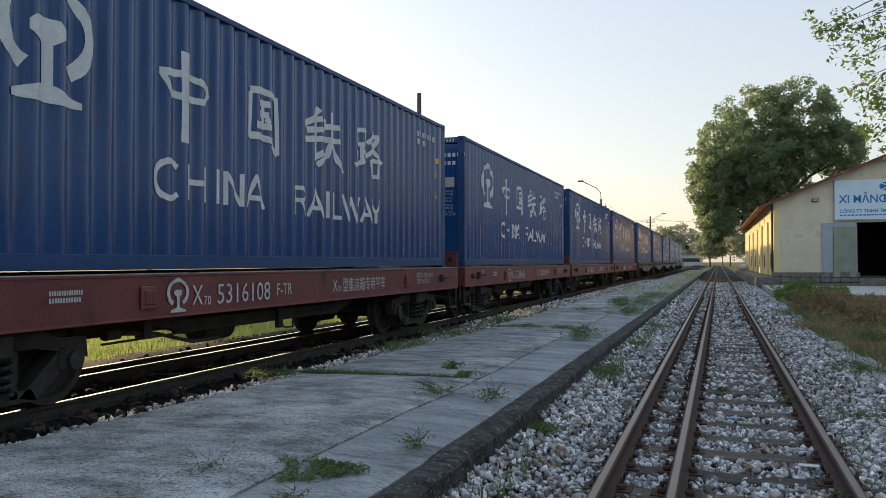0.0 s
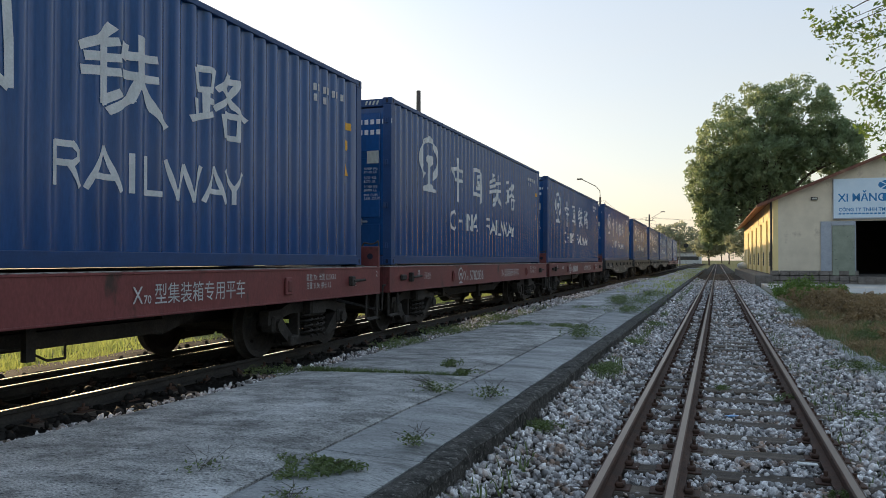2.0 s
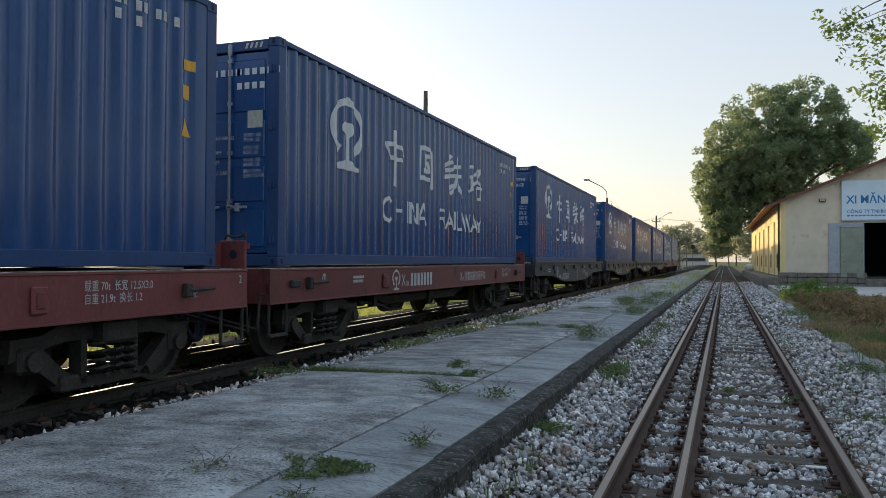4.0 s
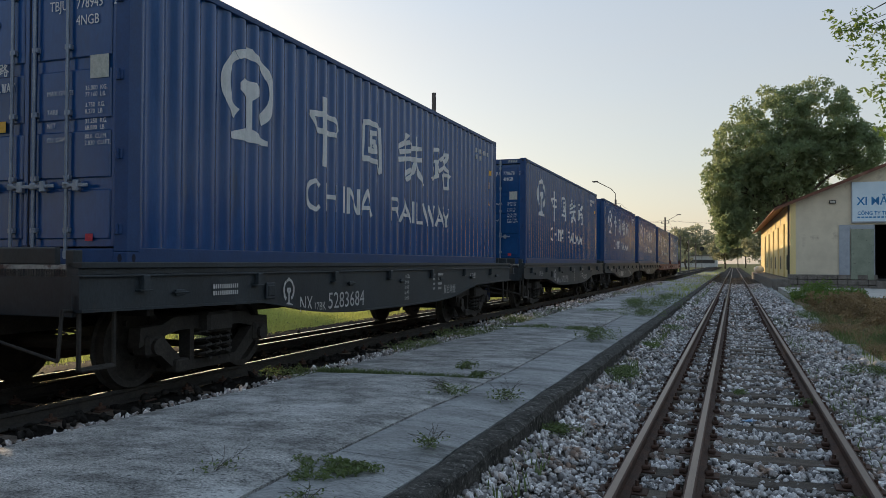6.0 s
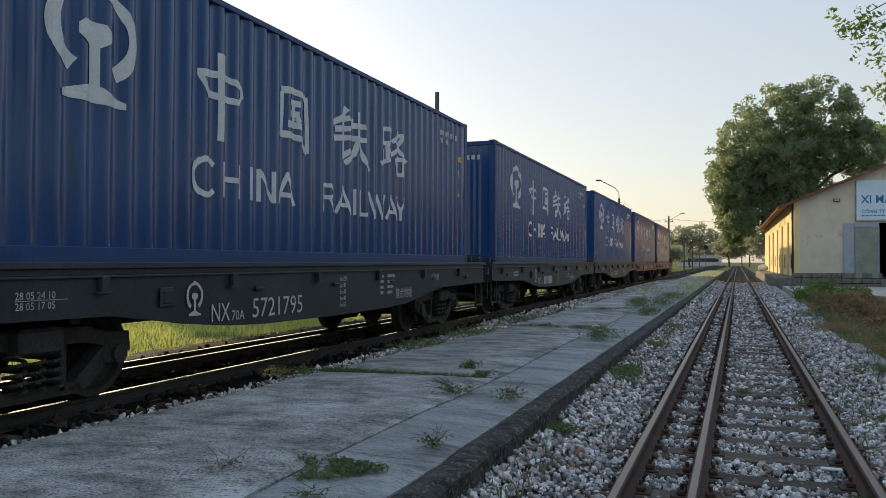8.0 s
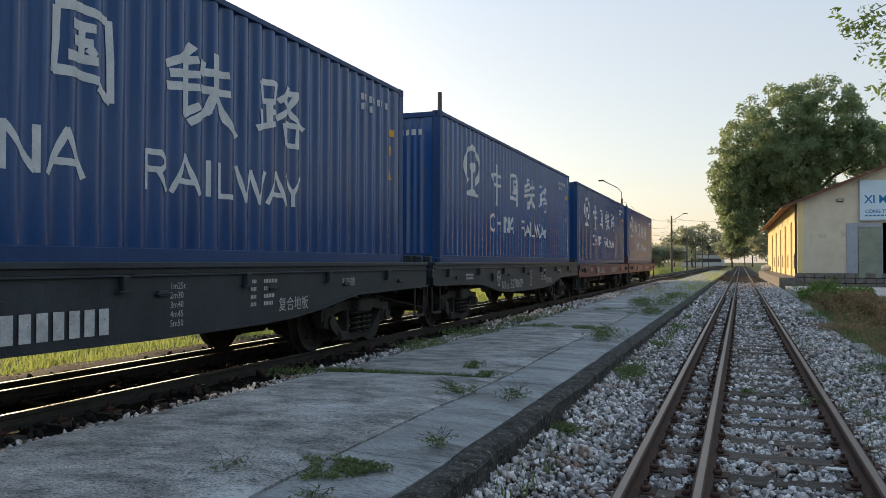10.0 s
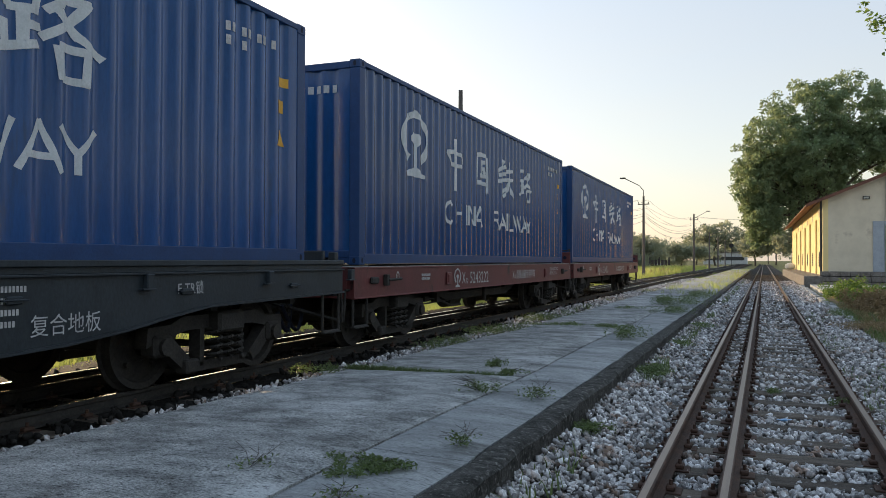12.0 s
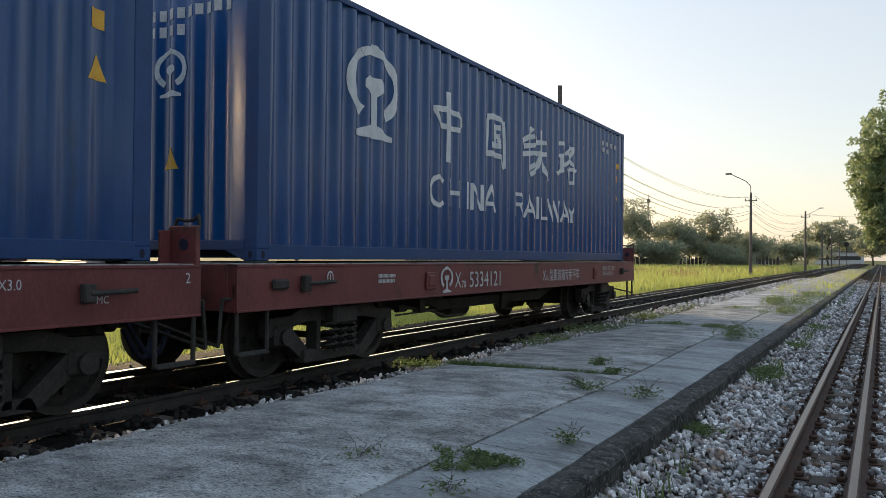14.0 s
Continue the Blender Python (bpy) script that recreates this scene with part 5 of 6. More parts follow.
GREEN_WEED, TWIGGY = "low green weed growing from a platform crack", "sparse twiggy weed on the concrete platform"
for x, y, r, t, n, tw in ((-2.12, 4.05, 0.20, 0.05, 800, 0), (-2.42, 6.75, 0.22, 0.09, 200, 12), (-2.80, 8.35, 0.12, 0.10, 300, 6), (-2.50, 7.85, 0.12, 0.06, 250, 4), (-1.95, 12.2, 0.28, 0.22, 700, 10),
                          (-1.85, 6.6, 0.14, 0.11, 160, 9), (-2.55, 13.9, 0.25, 0.08, 500, 0), (-2.15, 21.6, 0.65, 0.30, 1900, 12), (-1.9, 18.2, 0.4, 0.2, 800, 8), (-2.0, 3.45, 0.12, 0.06, 60, 5),
                          (-1.85, 4.75, 0.10, 0.09, 100, 8), (-2.75, 3.75, 0.14, 0.08, 40, 5), (-3.4, 14.2, 0.3, 0.05, 300, 0), (-2.1, 26.5, 0.5, 0.24, 900, 8), (-3.1, 19.5, 0.3, 0.08, 300, 0)):
    weed_clump(x, y, 0.195, r, t, n, TWIGGY if tw > 6 else GREEN_WEED, WEED, tw)
for x, y, r, t, n in ((-1.42, 9.9, 0.34, 0.13, 1300), (-1.38, 6.4, 0.16, 0.10, 500), (-1.40, 13.5, 0.3, 0.10, 700), (-1.36, 17.5, 0.4, 0.10, 700), (0.06, 9.9, 0.12, 0.07, 200), (0.72, 9.4, 0.14, 0.08, 250), (-0.3, 4.9, 0.05, 0.06, 60),
                      (-4.45, 11.4, 0.5, 0.14, 900), (-4.5, 13.6, 0.6, 0.2, 900), (-4.9, 8.2, 0.35, 0.10, 500), (-4.4, 17.0, 0.7, 0.2, 900), (0.75, 5.6, 0.10, 0.07, 160), (1.35, 8.6, 0.2, 0.08, 260)):
    tagged(weed_clump(x, y, (-0.02 if x < -1 else -0.15) if x > -2 else 0.03, r, t, n, "small green weed growing in the ballast", WEED), group="weeds in the ballast")
for i in range(64):
    y = 8.5 + 26 * (i / 63) ** 1.4
    x = 1.95 + abs(rng.normal()) * (0.5 + 0.07 * y)
    dry = noise.noise(Vector((x * 0.5, y * 0.22, 3.0))) > -0.05 and y > 13
    tall = rng.uniform(0.10, 0.20) + 0.10 * min(1.0, max(0.0, (y - 12) / 10))
    tagged(weed_clump(x, y, -0.10, rng.uniform(0.28, 0.55), tall, 900, "dry brown weed on the verge" if dry else "leafy green weed on the verge", GRASS_DRY if dry else WEED, 4), group="weeds on the verge")
for x, y, r, t, n in ((3.2, 35.0, 1.1, 0.6, 4800), (4.2, 34.0, 0.9, 0.5, 3200), (2.8, 31.0, 0.7, 0.4, 2200), (3.6, 28.5, 0.8, 0.35, 1800)):
    b = thing("low_bush", "low bright green bush on the verge", "bush", "bushes on the verge", m=pose(x, y, -0.1))
    leaves("foliage", rng.normal(size=(40, 3)) * np.array([r * 0.5, r * 0.5, t * 0.3]) + np.array([0, 0, t * 0.5]), (r * 0.25, r * 0.25, t * 0.4), n // 40, 0.09, LEAF_NEAR, 0.8, 1.2, b)
for x, y, r, t, n in ((2.9, 24.5, 0.9, 0.55, 4200), (3.7, 23.0, 1.0, 0.5, 4200), (4.6, 25.5, 1.2, 0.45, 3400), (3.3, 20.2, 0.7, 0.34, 2600), (5.4, 21.5, 1.2, 0.4, 2800), (3.3, 16.2, 0.6, 0.25, 1800)):
    b = thing("dry_bush", "dry reddish-brown brush on the verge", "bush", "bushes on the verge", m=pose(x, y, -0.1))
    leaves("foliage", rng.normal(size=(40, 3)) * np.array([r * 0.5, r * 0.5, t * 0.3]) + np.array([0, 0, t * 0.45]), (r * 0.25, r * 0.25, t * 0.45), n // 40, 0.07, GRASS_DRY, 1.0, 1.8, b)


def limb(s, a, b, r0, r1, sag=0.0, n=4):
    pts = []
    for i in range(n + 1):
        t = i / n
        p = Vector(a).lerp(Vector(b), t)
        p += Vector((rng.normal() * 0.03, rng.normal() * 0.03, sag * math.sin(math.pi * t))) * (Vector(b) - Vector(a)).length * 0.5 * (0 < i < n)
        pts.append(p)
    for i in range(n):
        s.tube(pts[i], pts[i + 1], r0 + (r1 - r0) * i / n, r0 + (r1 - r0) * (i + 1) / n, 7, False)


def tree(name, label, x, y, z, trunk_h, trunk_r, crowns, per, leaf, mat, group="", clump=1.1, count=60):
    """A tree: trunk, limbs that reach the crown's lobes, and leaf clumps on their outer shells. crowns: (dx, dy, dz, rx, ry, rz)."""
    t = thing(name, label, "tree", group, m=pose(x, y, z))
    s = Shape()
    limb(s, (0, 0, -1.4), (0, 0, trunk_h), trunk_r, trunk_r * 0.7, 0.02)
    centres = []
    for cx, cy, cz, rx, ry, rz in crowns:
        limb(s, (0, 0, trunk_h * 0.92), (cx, cy, cz), trunk_r * 0.5, trunk_r * 0.12, 0.08)
        for _ in range(5):
            d = rng.normal(size=3)
            d /= np.linalg.norm(d)
            limb(s, (cx * 0.6, cy * 0.6, trunk_h + (cz - trunk_h) * 0.6), (cx + d[0] * rx * 0.8, cy + d[1] * ry * 0.8, cz + d[2] * rz * 0.7), trunk_r * 0.2, trunk_r * 0.04, 0.05)
        k = int(count)
        d = rng.normal(size=(k, 3))
        d /= np.linalg.norm(d, axis=1)[:, None]
        r = rng.uniform(0.55, 1.02, (k, 1))
        centres.append(np.array([cx, cy, cz]) + d * r * np.array([rx, ry, rz]))
    part("trunk", s, BARK, t)
    leaves("crown", np.concatenate(centres), (clump, clump, clump * 0.85), per, leaf, mat, 1.0, 1.2, t)
    return t


tree("broad_tree", "tall dense dark green broad-leaved tree behind the warehouse", 5.4, 97, 1.0, 6.0, 0.55,
     [(-5.6, 0, 9.5, 3.3, 3.2, 4.0), (-4.2, 0, 14.0, 4.2, 4.2, 4.6), (-0.5, 1, 16.6, 4.6, 4.5, 4.2), (3.4, 0, 16.4, 4.0, 4.2, 4.6), (0.0, -1, 12.0, 4.6, 4.0, 3.4), (7.6, 0, 12.8, 2.4, 2.8, 3.4), (-5.6, 0, 5.2, 2.0, 2.5, 3.4), (-3.2, 2, 10.5, 4.0, 4.0, 3.5), (0.5, 2, 8.5, 4.2, 4.0, 3.0), (-4.4, 1, 7.0, 3.2, 3.0, 3.2),
      (4.0, 0, 12.5, 3.6, 3.2, 2.6)], 58, 0.36, LEAF_BIG, clump=0.75, count=135)

# the near tree stands beside the track, out of view; its outer sprays hang into the picture
near_tree = thing("roadside_tree", "slender tree whose leafy sprays hang over the verge", "tree", m=pose(5.8, 13.0, -0.1))
s = Shape()
limb(s, (0, 0, -0.1), (-0.3, 0.4, 4.4), 0.16, 0.11)
limb(s, (-0.3, 0.4, 4.4), (-2.7, 1.0, 6.0), 0.07, 0.03, 0.05)
limb(s, (-0.3, 0.4, 4.4), (3.6, -2.6, 7.2), 0.09, 0.04, 0.05)
limb(s, (2.0, -1.4, 6.0), (5.5, -6.0, 7.6), 0.06, 0.02, 0.05)
sprays = []
for tip in ((-4.15, 1, 5.30), (-3.95, 1, 5.15), (-3.75, 1, 5.35), (-3.6, 1, 5.0), (-3.6, 1, 4.75), (-3.45, 1, 4.45), (-3.5, 1, 4.25), (-3.35, 1, 3.9), (-3.3, 1, 3.6), (-3.2, 1, 3.3), (-3.2, 1, 5.2), (-3.3, 1, 4.1), (-3.1, 1, 4.6), (-3.3, 1, 5.3)):
    limb(s, (-2.6 + rng.uniform(-0.4, 0.2), 0.9, tip[2] + rng.uniform(0.1, 0.6)), tip, 0.014, 0.004, 0.06)
    for k in range(7):
        sprays.append((tip[0] + rng.normal() * 0.16, tip[1] + rng.normal() * 0.2, tip[2] + rng.normal() * 0.13))
part("trunk", s, BARK, near_tree)
leaves("foliage", sprays, 0.15, 15, 0.080, LEAF_NEAR, 0.9, 1.25, near_tree)
# unseen crown, added this large to hold side light off the container walls
crown = rng.normal(size=(170, 3)) * np.array([1.7, 3.2, 1.5]) + np.array([4.6, -4.0, 7.4])
leaves("crown", crown, 0.7, 70, 0.17, LEAF_NEAR, 0.9, 1.2, near_tree)

# the haze on these trees is only their pale leaf colour
FAR = "tree beyond the meadow, haze put into its pale leaf colour"
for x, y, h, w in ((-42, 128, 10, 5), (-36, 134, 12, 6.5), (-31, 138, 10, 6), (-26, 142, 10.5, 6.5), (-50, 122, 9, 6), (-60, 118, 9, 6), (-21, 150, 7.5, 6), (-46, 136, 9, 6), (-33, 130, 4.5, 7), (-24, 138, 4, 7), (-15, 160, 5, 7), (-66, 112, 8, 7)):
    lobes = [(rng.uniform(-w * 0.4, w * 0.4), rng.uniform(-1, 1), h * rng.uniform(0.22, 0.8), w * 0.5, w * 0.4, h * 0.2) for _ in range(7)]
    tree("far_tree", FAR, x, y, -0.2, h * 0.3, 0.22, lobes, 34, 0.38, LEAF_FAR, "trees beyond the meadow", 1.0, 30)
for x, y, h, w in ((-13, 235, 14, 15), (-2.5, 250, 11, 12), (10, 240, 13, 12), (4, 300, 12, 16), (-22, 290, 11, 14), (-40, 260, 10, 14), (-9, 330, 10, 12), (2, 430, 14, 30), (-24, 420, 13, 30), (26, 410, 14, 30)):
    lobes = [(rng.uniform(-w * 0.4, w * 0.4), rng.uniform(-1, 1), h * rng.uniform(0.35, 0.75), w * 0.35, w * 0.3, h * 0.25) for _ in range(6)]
    tree("far_tree", "broad tree far down the line, haze put into its leaf colour", x, y, -0.2, h * 0.35, 0.3, lobes, 22, 0.8, LEAF_FAR, "trees down the line", 1.2, 24)
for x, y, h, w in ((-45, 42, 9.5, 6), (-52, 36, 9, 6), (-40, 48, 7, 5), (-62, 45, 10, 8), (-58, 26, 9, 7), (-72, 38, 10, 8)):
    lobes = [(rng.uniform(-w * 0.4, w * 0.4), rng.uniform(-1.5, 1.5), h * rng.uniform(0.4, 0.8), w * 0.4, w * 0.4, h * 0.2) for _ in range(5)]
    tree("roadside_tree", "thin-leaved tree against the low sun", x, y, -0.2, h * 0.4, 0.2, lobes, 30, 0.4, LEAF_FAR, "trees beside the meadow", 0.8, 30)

# ---- warehouse
house = thing("warehouse", "long cream-plastered warehouse with a rusty sheet roof", "warehouse", m=pose(3.07, 50, 0, 0, 0, 0.5))
HW, HL, EAVE, RIDGE, FLOOR = 11.5, 40.0, 4.95, 7.25, 0.6
MIDX = HW / 2
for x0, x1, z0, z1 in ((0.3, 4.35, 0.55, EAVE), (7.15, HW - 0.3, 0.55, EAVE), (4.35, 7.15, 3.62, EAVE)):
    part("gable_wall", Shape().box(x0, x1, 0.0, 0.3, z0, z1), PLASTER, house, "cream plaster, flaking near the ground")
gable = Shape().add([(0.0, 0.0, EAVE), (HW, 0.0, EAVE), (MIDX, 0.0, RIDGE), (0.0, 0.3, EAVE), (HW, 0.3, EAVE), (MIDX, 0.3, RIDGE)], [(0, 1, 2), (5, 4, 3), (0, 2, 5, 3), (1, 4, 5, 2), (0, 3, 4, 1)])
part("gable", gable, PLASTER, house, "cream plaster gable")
ys = [0.0, 4.6, 5.7, 10.5, 11.6, 16.5, 17.6, 23.0, 24.1, 30.0, 31.1, HL]
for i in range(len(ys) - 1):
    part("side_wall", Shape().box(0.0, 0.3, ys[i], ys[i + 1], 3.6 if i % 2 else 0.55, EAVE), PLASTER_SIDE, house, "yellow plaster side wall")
for i in range(1, len(ys) - 1, 2):
    d = Shape().box(0.12, 0.18, ys[i], ys[i + 1], 0.55, 3.6)
    d.box(0.06, 0.12, ys[i], ys[i] + 0.1, 0.55, 3.6).box(0.06, 0.12, ys[i + 1] - 0.1, ys[i + 1], 0.55, 3.6).box(0.06, 0.12, ys[i], ys[i + 1], 3.5, 3.6)
    part("side_door", d, GREYDOOR, house)
    part("pilaster", Shape().box(-0.10, 0.0, ys[i] - 0.35, ys[i] - 0.05, 0.55, 3.9, 0.01), PLASTER_SIDE, house)
for y in (2.3, 8.2, 14.0, 20.3, 27.0):
    v = Shape().box(-0.02, 0.0, y - 0.35, y + 0.35, 3.95, 4.55, 0.005)
    for k in range(4):
        v.box(-0.05, -0.02, y - 0.3, y + 0.3, 4.0 + k * 0.13, 4.05 + k * 0.13)
    part("vent", v, PLASTER, house)
    v = Shape().box(-0.02, 0.0, y - 0.3, y + 0.3, 1.0, 1.9, 0.005)
    for k in range(5):
        v.box(-0.05, -0.02, y - 0.26, y + 0.26, 1.06 + k * 0.16, 1.12 + k * 0.16)
    part("vent", v, DARKVOID, house)
part("far_walls", Shape().box(HW - 0.3, HW, 0.0, HL, 0.55, EAVE).box(0.3, HW - 0.3, HL - 0.3, HL, 0.55, EAVE), PLASTER, house)
part("corner_pipe", Shape().tube((-0.08, 0.02, 0.6), (-0.08, 0.02, EAVE), 0.06), IRON, house)
part("interior_floor", Shape().box(0.3, HW - 0.3, 0.0, HL - 0.3, 0.3, 0.56), DARKVOID, house)
part("interior_lining", Shape().box(0.31, 0.33, 0.3, HL - 0.3, 0.56, EAVE).box(0.3, HW - 0.3, 12.0, 12.1, 0.56, EAVE).box(0.3, HW - 0.3, 0.3, 12.0, EAVE - 0.05, EAVE), DARKVOID, house)
roof = Shape()
for sg in (-1, 1):
    x_eave, z_eave = MIDX + sg * (MIDX + 0.85), EAVE - 0.34
    n = 58
    for i in range(n):
        y0 = -0.45 + i * (HL + 0.9) / n
        y1 = y0 + (HL + 0.9) / n
        zz = 0.018 * (i % 2)
        roof.add([(MIDX, y0, RIDGE + 0.10 + zz), (x_eave, y0, z_eave + zz), (x_eave, y1, z_eave + zz), (MIDX, y1, RIDGE + 0.10 + zz), (MIDX, y0, RIDGE + 0.04), (x_eave, y0, z_eave - 0.05), (x_eave, y1, z_eave - 0.05), (MIDX, y1, RIDGE + 0.04)],
                 [(0, 1, 2, 3), (7, 6, 5, 4), (0, 4, 5, 1), (1, 5, 6, 2), (2, 6, 7, 3), (3, 7, 4, 0)])
part("roof", roof, ROOF, house, "rust-brown sheet roof with an overhanging eave")
for sg in (-1, 1):
    x_eave = MIDX + sg * (MIDX + 0.87)
    part("verge_board", Shape().add([(MIDX, -0.50, RIDGE + 0.13), (x_eave, -0.50, EAVE - 0.32), (x_eave, -0.50, EAVE - 0.50), (MIDX, -0.50, RIDGE - 0.06), (MIDX, -0.46, RIDGE + 0.13), (x_eave, -0.46, EAVE - 0.32), (x_eave, -0.46, EAVE - 0.50), (MIDX, -0.46, RIDGE - 0.06)],
                                    [(0, 1, 2, 3), (7, 6, 5, 4), (0, 4, 5, 1), (1, 5, 6, 2), (2, 6, 7, 3), (3, 7, 4, 0)]), ROOF, house)
plinth = thing("plinth", "rough stone plinth and loading step of the warehouse", "plinth", kind="structure", m=pose(3.07, 50, 0, 0, 0, 0.5))
for k in range(3):
    for i in range(9):
        part("stone", Shape().box(-0.15 + i * 0.52, 0.35 + i * 0.52, -0.45 + 0.15 * k + 0.03 * math.sin(i * 3 + k), 0.02, -0.1 + k * 0.3, 0.19 + k * 0.3 - 0.02, 0.02), PLINTH, plinth)
part("loading_step", Shape().box(-1.0, -0.02, -0.3, HL - 2, -0.25, 0.50, 0.03).box(-0.02, 0.3, 0.02, HL, -0.25, 0.55), PLINTH, plinth)
part("threshold", Shape().box(4.4, 7.3, -0.6, 0.0, -0.25, 0.45, 0.03).box(7.3, HW, -0.2, 0.02, -0.25, 0.55, 0.02), PLINTH, plinth)
door = thing("warehouse_door", "open grey-green steel door leaf in a pale frame", "door", m=pose(3.07 - 0.0, 50, 0, 0, 0, 0.5))
leaf = Shape().box(3.15, 4.32, -0.14, -0.08, 0.50, 3.35, 0.01)
part("leaf", leaf, GREYDOOR, door, "grey-green steel leaf with dark rust holes")
part("frame", Shape().box(2.55, 3.12, -0.10, -0.005, 0.50, 3.60, 0.01).box(3.12, 4.36, -0.10, -0.005, 3.36, 3.60, 0.01).box(4.30, 4.37, -0.12, -0.005, 0.5, 3.36, 0.005), GREYFRAME, door, "blue-grey frame")
sign = thing("sign_board", "pale blue sign board with blue lettering on the gable", "sign", m=pose(3.07, 50, 0, 0, 0, 0.5))
part("board", Shape().box(3.22, 8.3, -0.16, -0.03, 3.78, 6.02, 0.01), SIGN, sign)
part("board_edge", Shape().box(3.19, 8.33, -0.18, -0.02, 3.72, 3.79, 0.005).box(3.19, 3.225, -0.18, -0.02, 3.79, 6.03, 0.005), GREYFRAME, sign)
part("lettering", on_end(lettering("XI M\u0102NG", 0.46, SIGN_BLUE, 0.90, 0.011), 3.45, -0.164, 4.72), SIGN_BLUE, sign)
part("lettering", on_end(lettering("C\u00d4NG TY TNHH TM &", 0.20, SIGN_BLUE, 0.92, 0.006), 3.48, -0.164, 4.16), SIGN_BLUE, sign)
bar = Shape()
for i in range(7):
    bar.box(5.72 + i * 0.36, 5.98 + i * 0.36, -0.166, -0.161, 4.72, 5.16)
for i in range(22):
    bar.box(3.48 + i * 0.2, 3.62 + i * 0.2, -0.166, -0.161, 3.98, 4.06)
part("bars", bar, SIGN_BLUE, sign)
logo = Shape().add([(5.95 + 0.45 * math.cos(a), -0.165, 5.62 + 0.26 * math.sin(a)) for a in (i * math.pi / 12 for i in range(24))], [tuple(range(24))])
part("emblem", logo, SIGN_BLUE, sign, "dark blue oval emblem")
cross = Shape()
for sg in (-1, 1):
    cross.add([(5.95 - sg * 0.36, -0.168, 5.44), (5.95 - sg * 0.28, -0.168, 5.42), (5.95 + sg * 0.36, -0.168, 5.80), (5.95 + sg * 0.28, -0.168, 5.82)], [(0, 1, 2, 3)])
part("emblem_cross", cross, SIGN, sign)
lamp = thing("wall_light", "small brown light fitting on the gable wall", "light", m=pose(3.07, 50, 0, 0, 0, 0.5))
part("case", Shape().box(2.05, 2.40, -0.14, -0.005, 4.84, 5.02, 0.015), IRON, lamp)
part("cover", Shape().box(2.09, 2.36, -0.15, -0.14, 4.88, 4.98), GREY_STICKER, lamp)
sack = thing("sack", "small white woven sack on the loading step", "sack", m=pose(2.35, 84, 0.5))
bm = bmesh.new()
bmesh.ops.create_icosphere(bm, subdivisions=2, radius=0.5)
for v in bm.verts:
    v.co = (v.co.x * (1 + 0.2 * noise.noise(v.co * 3)), v.co.y * 0.7, max(0.0, v.co.z * 0.8 + 0.35) * 0.9)
me = bpy.data.meshes.new("bag")
bm.to_mesh(me)
bm.free()
me.materials.append(BAG)
part("bag", me, BAG, sack)

# ---- poles, wires, fence, far buildings
POLES = [(-11.5, 30, 8.3, 0), (-10.0, 72, 7.1, 1), (-7.9, 100, 7.0, -1), (-8.0, 131, 5.8, -1), (-8.2, 160, 6.0, 0), (-8.2, 190, 6.0, 0), (-14.5, -14, 8.6, 0), (4.5, 122, 8.0, 0)]
for x, y, h, arm in POLES:
    p = thing("utility_pole", "weathered pole with lamp arm beside the line" if arm else "weathered utility pole carrying wires", "pole", "poles along the line", m=pose(x, y, -0.2))
    part("mast", Shape().tube((0, 0, 0), (0, 0, h + 0.2), 0.15, 0.09, 8), POLE, p)
    if y != 30:
        part("crossarm", Shape().box(-0.5, 0.5, -0.05, 0.05, h - 0.55, h - 0.47), POLE, p)
    for dx in (-0.42, 0.42) if y != 30 else ():
        part("insulator", Shape().tube((dx, 0, h - 0.48), (dx, 0, h - 0.30), 0.04, 0.03, 8), CABLE, p)
    if arm > 0:
        part("lamp_arm", Shape().bent([(0, 0, h + 0.1), (-0.02, -0.05, h + 0.75), (-0.35, -0.3, h + 1.15), (-1.5, -1.0, h + 1.75)], 0.035, 6), POLE, p)
        part("lamp_head", Shape().box(-1.9, -1.4, -1.25, -0.95, h + 1.70, h + 1.82, 0.03), POLE, p)
    elif arm < 0:
        part("lamp_arm", Shape().bent([(0, 0, h - 0.35), (0.5, -0.1, h - 0.1), (1.5, -0.3, h + 0.45)], 0.025, 6), POLE, p)
        part("lamp_head", Shape().box(1.4, 1.9, -0.4, -0.2, h + 0.44, h + 0.53, 0.02), POLE, p)


def wire(a, b, sag, r=0.014):
    w = thing("overhead_wire", "black overhead wire slung between poles", "wire", "wires along the line")
    pts = [Vector(a).lerp(Vector(b), i / 12) - Vector((0, 0, sag * 4 * (i / 12) * (1 - i / 12))) for i in range(13)]
    part("strand", Shape().bent(pts, r, 5), CABLE, w)


def tie(i, k):
    x, y, h, _ = POLES[i]
    dx, dz = ((-0.42, -0.35), (0.42, -0.35), (-0.3, -1.1), (0.3, -1.1), (0.0, -1.55), (0.05, -1.75), (0.0, -2.2))[k]
    return (x + (0 if i == 0 else dx), y, h + dz - (0.9 if i == 0 else 0))


for a, b, ks, sag in ((6, 0, range(7), 2.1), (0, 1, range(7), 1.1), (1, 2, range(7), 0.8), (2, 3, (0, 1, 4), 0.5), (3, 4, (0, 1), 0.4), (4, 5, (0, 1), 0.4), (2, 7, (0, 1, 2, 4), 0.4)):
    for k in ks:
        wire(tie(a, k), tie(b, k), sag + 0.05 * k, 0.010 if k < 4 else 0.014)
disc = thing("signal_disc", "round dark signal disc on a thin post", "signal", m=pose(-7.4, 205, -0.2))
part("post", Shape().tube((0, 0, 0), (0, 0, 5.2), 0.06), CABLE, disc)
part("disc", Shape().tube((0, -0.1, 5.2), (0, -0.02, 5.2), 0.55, n=16), CABLE, disc)
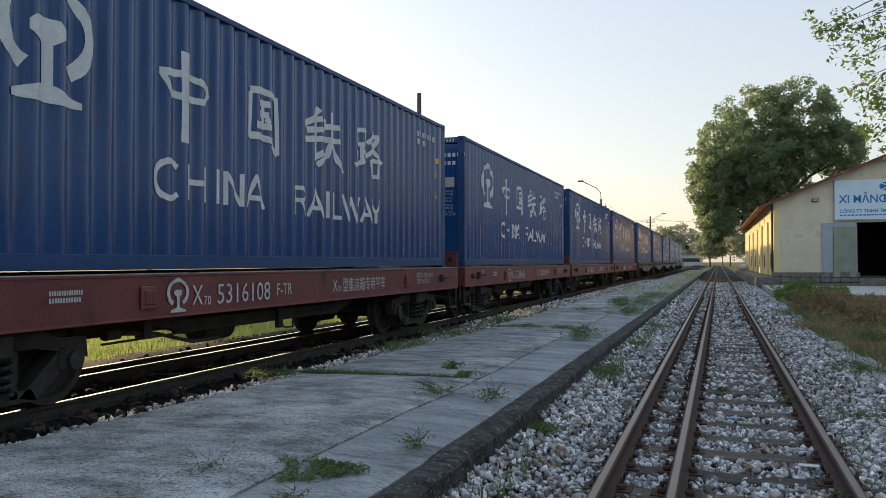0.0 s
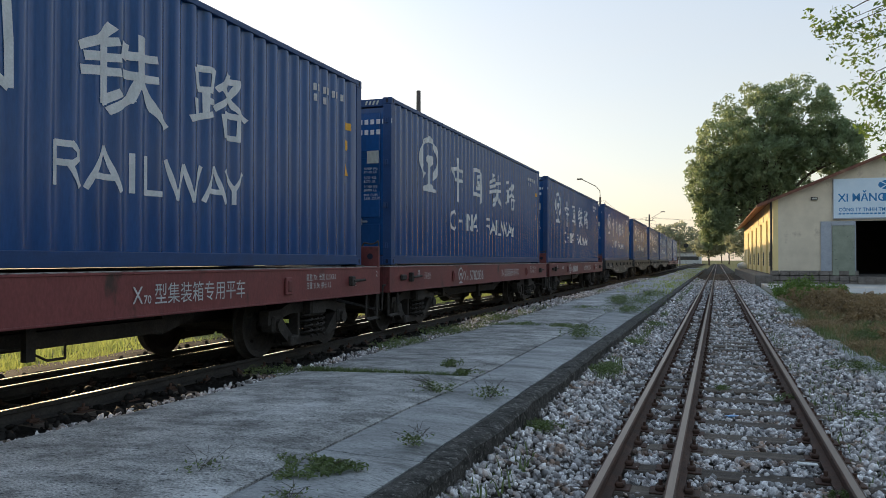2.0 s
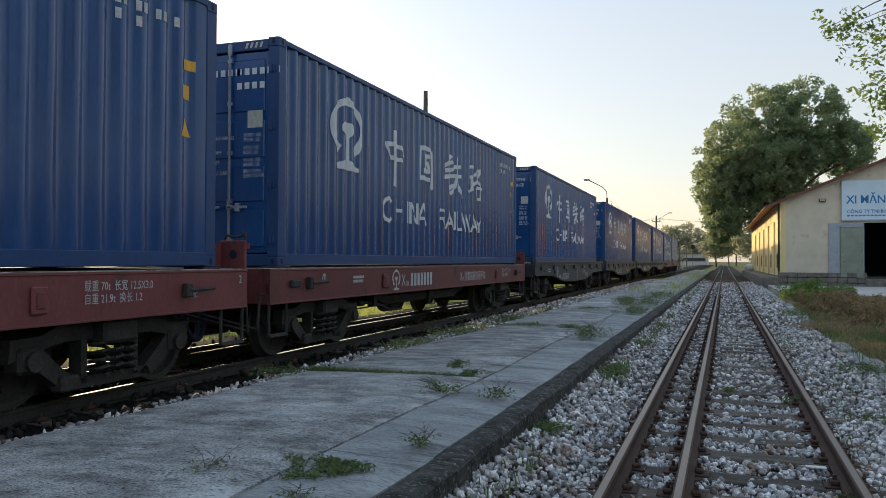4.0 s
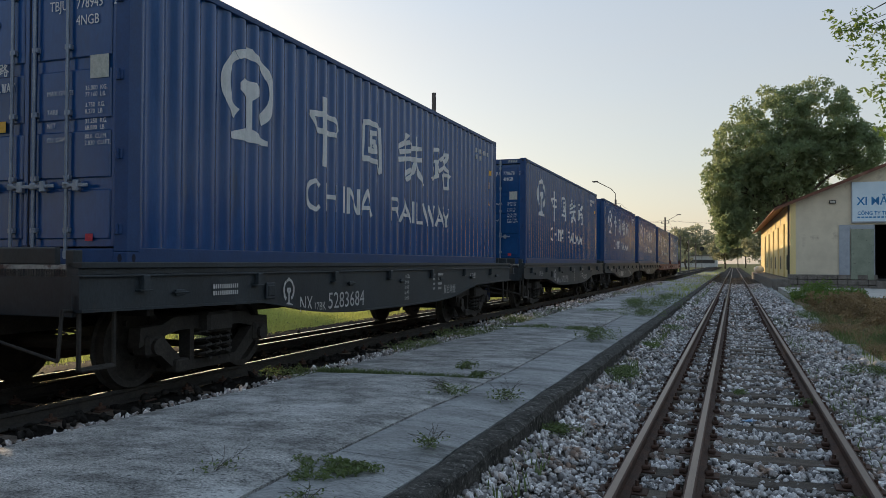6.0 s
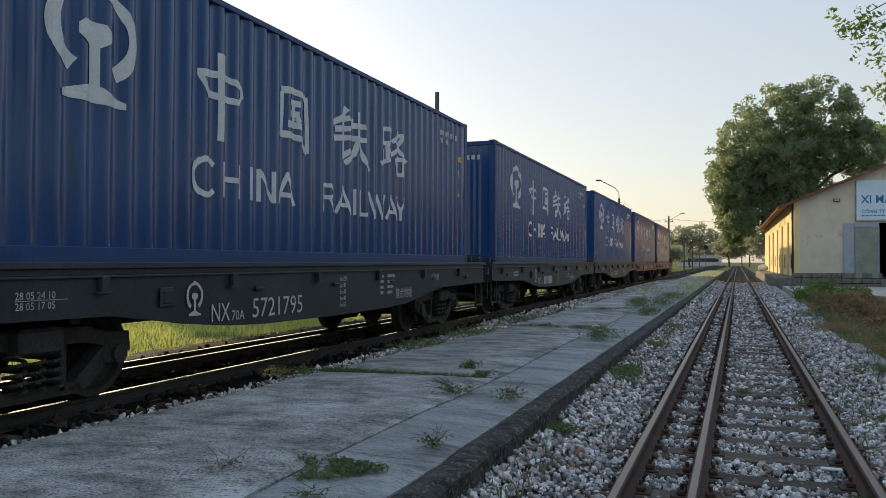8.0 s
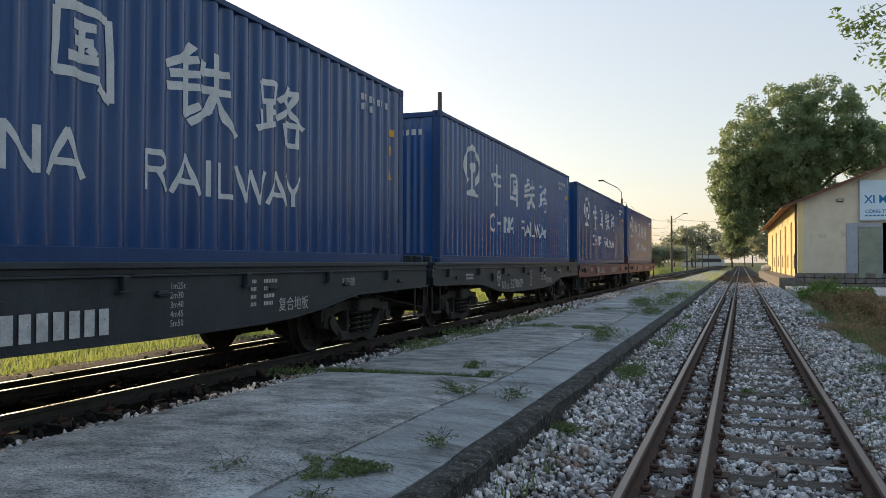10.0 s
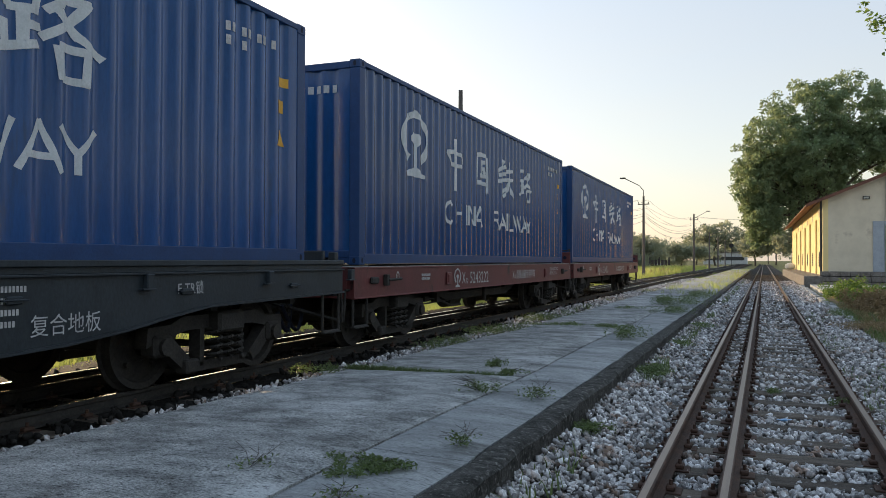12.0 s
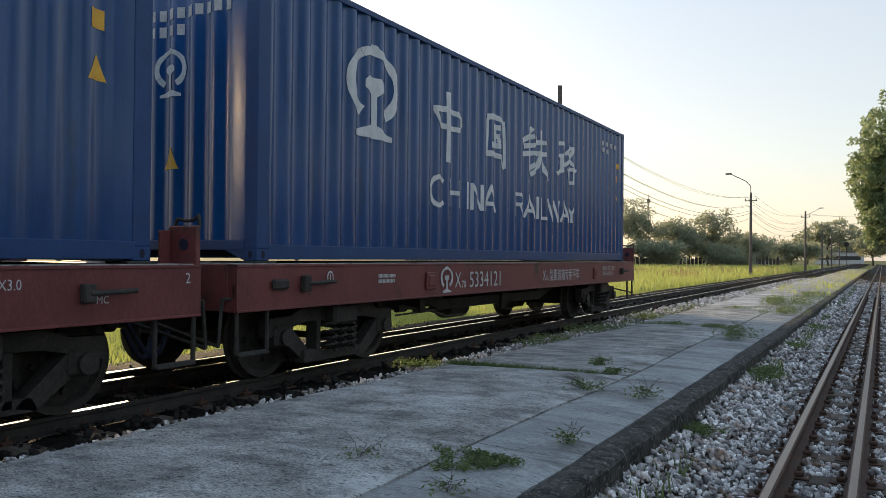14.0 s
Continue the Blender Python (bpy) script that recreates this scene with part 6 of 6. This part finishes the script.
mast = thing("radio_mast", "thin lattice radio mast far behind the trees", "mast", m=pose(-52, 200, -0.2))
part("lattice", Shape().tube((0, 0, 0), (0, 0, 18), 0.16, 0.08, 6).box(-0.4, 0.4, -0.2, 0.2, 15.6, 16.6), POLE, mast)
fence = thing("meadow_fence", "dark weathered board fence beyond the meadow", "fence")
for i in range(90):
    t = i / 89
    x, y = -62 + 46 * t, 100 + 48 * t
    b = part("board", Shape().box(-0.27, 0.27, -0.03, 0.03, -0.2, 1.5 + 0.12 * math.sin(i * 1.7)), FENCE, fence)
    b.matrix_basis = pose(x, y, 0, 0, 0, 46)
for i in range(31):
    t = i / 30
    p = part("post", Shape().box(-0.08, 0.08, -0.08, 0.08, -0.2, 1.9), FENCE, fence)
    p.matrix_basis = pose(-62 + 46 * t, 100.1 + 48 * t, 0, 0, 0, 46)
shed = thing("far_shed", "long low shed with a blue sheet roof", "shed", m=pose(-27, 190, -0.2))
part("wall", Shape().box(-7, 7, -4, 4, 0, 3.0), PALEWALL, shed)
part("roof", Shape().prism([(-4.6, 2.9), (4.6, 2.9), (0, 4.4)], -7.5, 7.5), FARBLUE, shed)
hall = thing("far_hall", "pale flat building far down the line", "building", m=pose(-14, 330, -0.2))
part("wall", Shape().box(-8, 8, -5, 5, 0, 4.5), PALEWALL, hall)
part("roof", Shape().box(-8.5, 8.5, -5.5, 5.5, 4.5, 4.9), PLINTH, hall)
part("window_band", Shape().box(-7, 7, -5.05, -5.0, 1.6, 3.0), DARKVOID, hall)
scrap = thing("plastic_scrap", "crumpled blue plastic scrap between the rails", "litter", m=pose(0.12, 8.05, -0.13))
part("film", Shape().add([(rng.uniform(-0.09, 0.09), rng.uniform(-0.06, 0.06), rng.uniform(0, 0.04)) for _ in range(9)], [(0, 1, 2), (2, 3, 4), (4, 5, 6), (6, 7, 8), (1, 5, 8)]), LITTER, scrap)
cup = thing("plastic_scrap", "flattened white plastic scrap between the rails", "litter", m=pose(0.62, 6.3, -0.10))
part("film", Shape().box(-0.07, 0.07, -0.03, 0.03, 0, 0.012, 0.004), BAG, cup)

# ---- the train, assembled and set in motion
OFFSETS = [15.32, 28.84, 42.24, 55.72, 70.29, 85.37, 99.62, 113.55, 127.16, 140.58]
RUN = [(0, 0), (0.5, 4.39), (1, 8.77), (1.5, 13.16), (2, 17.55), (2.5, 21.91), (3, 26.26), (5.5, 47.92), (6, 52.28), (6.5, 56.64), (7, 61.0), (7.5, 65.36), (8, 69.78), (10.5, 91.98), (11, 96.40), (11.5, 100.83),
       (12, 105.22), (12.5, 109.60), (13, 113.98), (13.5, 118.37), (14, 122.76)]
DOORS = "corrugated blue shipping container, white markings, locked doors, on a wagon"
FRONT = "corrugated blue shipping container with a closed front wall, on a wagon"
RED, BLACK = "oxide-red container flat wagon with white stencilled numbers", "worn black fish-bellied flat wagon with white stencilled numbers"
TITLE = [("X", -5.34, -0.33, 0.17, 0.85), ("70", -5.19, -0.335, 0.085, 0.95), ("\u578b\u96c6\u88c5\u7bb1\u4e13\u7528\u5e73\u8f66", -5.04, -0.33, 0.16, 0.88)]
FLOOR_NOTE = [("\u590d\u5408\u5730\u677f", -4.05, -0.50, 0.13, 0.95)]
train = []
plain = container(True, DOORS)
closed = container(False, FRONT)
numbered = container(True, DOORS, [("TBJU", -0.97, 2.44, 0.098), ("770678", -0.64, 2.44, 0.098), ("2", -0.19, 2.44, 0.098), ("4NGB", -0.64, 2.28, 0.098)])
second = container(True, DOORS, [("TBJU", -0.97, 2.44, 0.098), ("778945", -0.64, 2.44, 0.098), ("2", -0.19, 2.44, 0.098), ("4NGB", -0.64, 2.28, 0.098)])
for k in range(10):
    if k == 5:
        box = numbered
    elif k == 4:
        box = second
    elif k >= 6:
        box = closed if k == 6 else copy_thing(closed, pose(0, 0, 0))
    else:
        box = plain if k == 0 else copy_thing(plain, pose(0, 0, 0))
    if 4 <= k <= 7:
        prefix, sub, number = {4: ("NX", "17BK", "5283684"), 5: ("NX", "70A", "5721795"), 6: ("NX", "17K", ""), 7: ("NX", "17K", "5270609")}[k]
        w, sets = black_wagon(prefix, sub, number, BLACK, FLOOR_NOTE, {4: -8.60, 5: -8.05}.get(k, -7.80))
    else:
        number = {0: "5316108", 1: "5338465", 2: "5782036", 3: "", 8: "5243222", 9: "5334121"}[k]
        w, sets = red_wagon(number, RED, TITLE + ([("F-TR", -6.85, -0.32, 0.15, 0.9)] if k == 0 else []))
    train.append((box, w, sets, OFFSETS[k], 0.042 if 4 <= k <= 7 else 0.0))


def run_at(t):
    for (a, sa), (b, sb) in zip(RUN, RUN[1:]):
        if t <= b:
            return sa + (sb - sa) * (t - a) / (b - a)
    return RUN[-1][1]


def motions():
    spin = [(f / 30.0, math.degrees(run_at(f / 30.0) / 0.42)) for f in range(0, 421, 2)]
    for box, wagon, sets, o, lift in train:
        rows = [(t, pose(-5.284 - 0.0042 * (o - s - 12), o - s, 1.306, 0, 0, 0.24)) for t, s in RUN]
        walk(box, [(t, pose(0, 0, lift) @ m) for t, m in rows])
        walk(wagon, rows)
        for wheels in sets:
            for w in wheels:
                x, y, z = w.location
                walk(w, [(t, pose(x, y, z, a, 0, 0)) for t, a in spin])


motions()
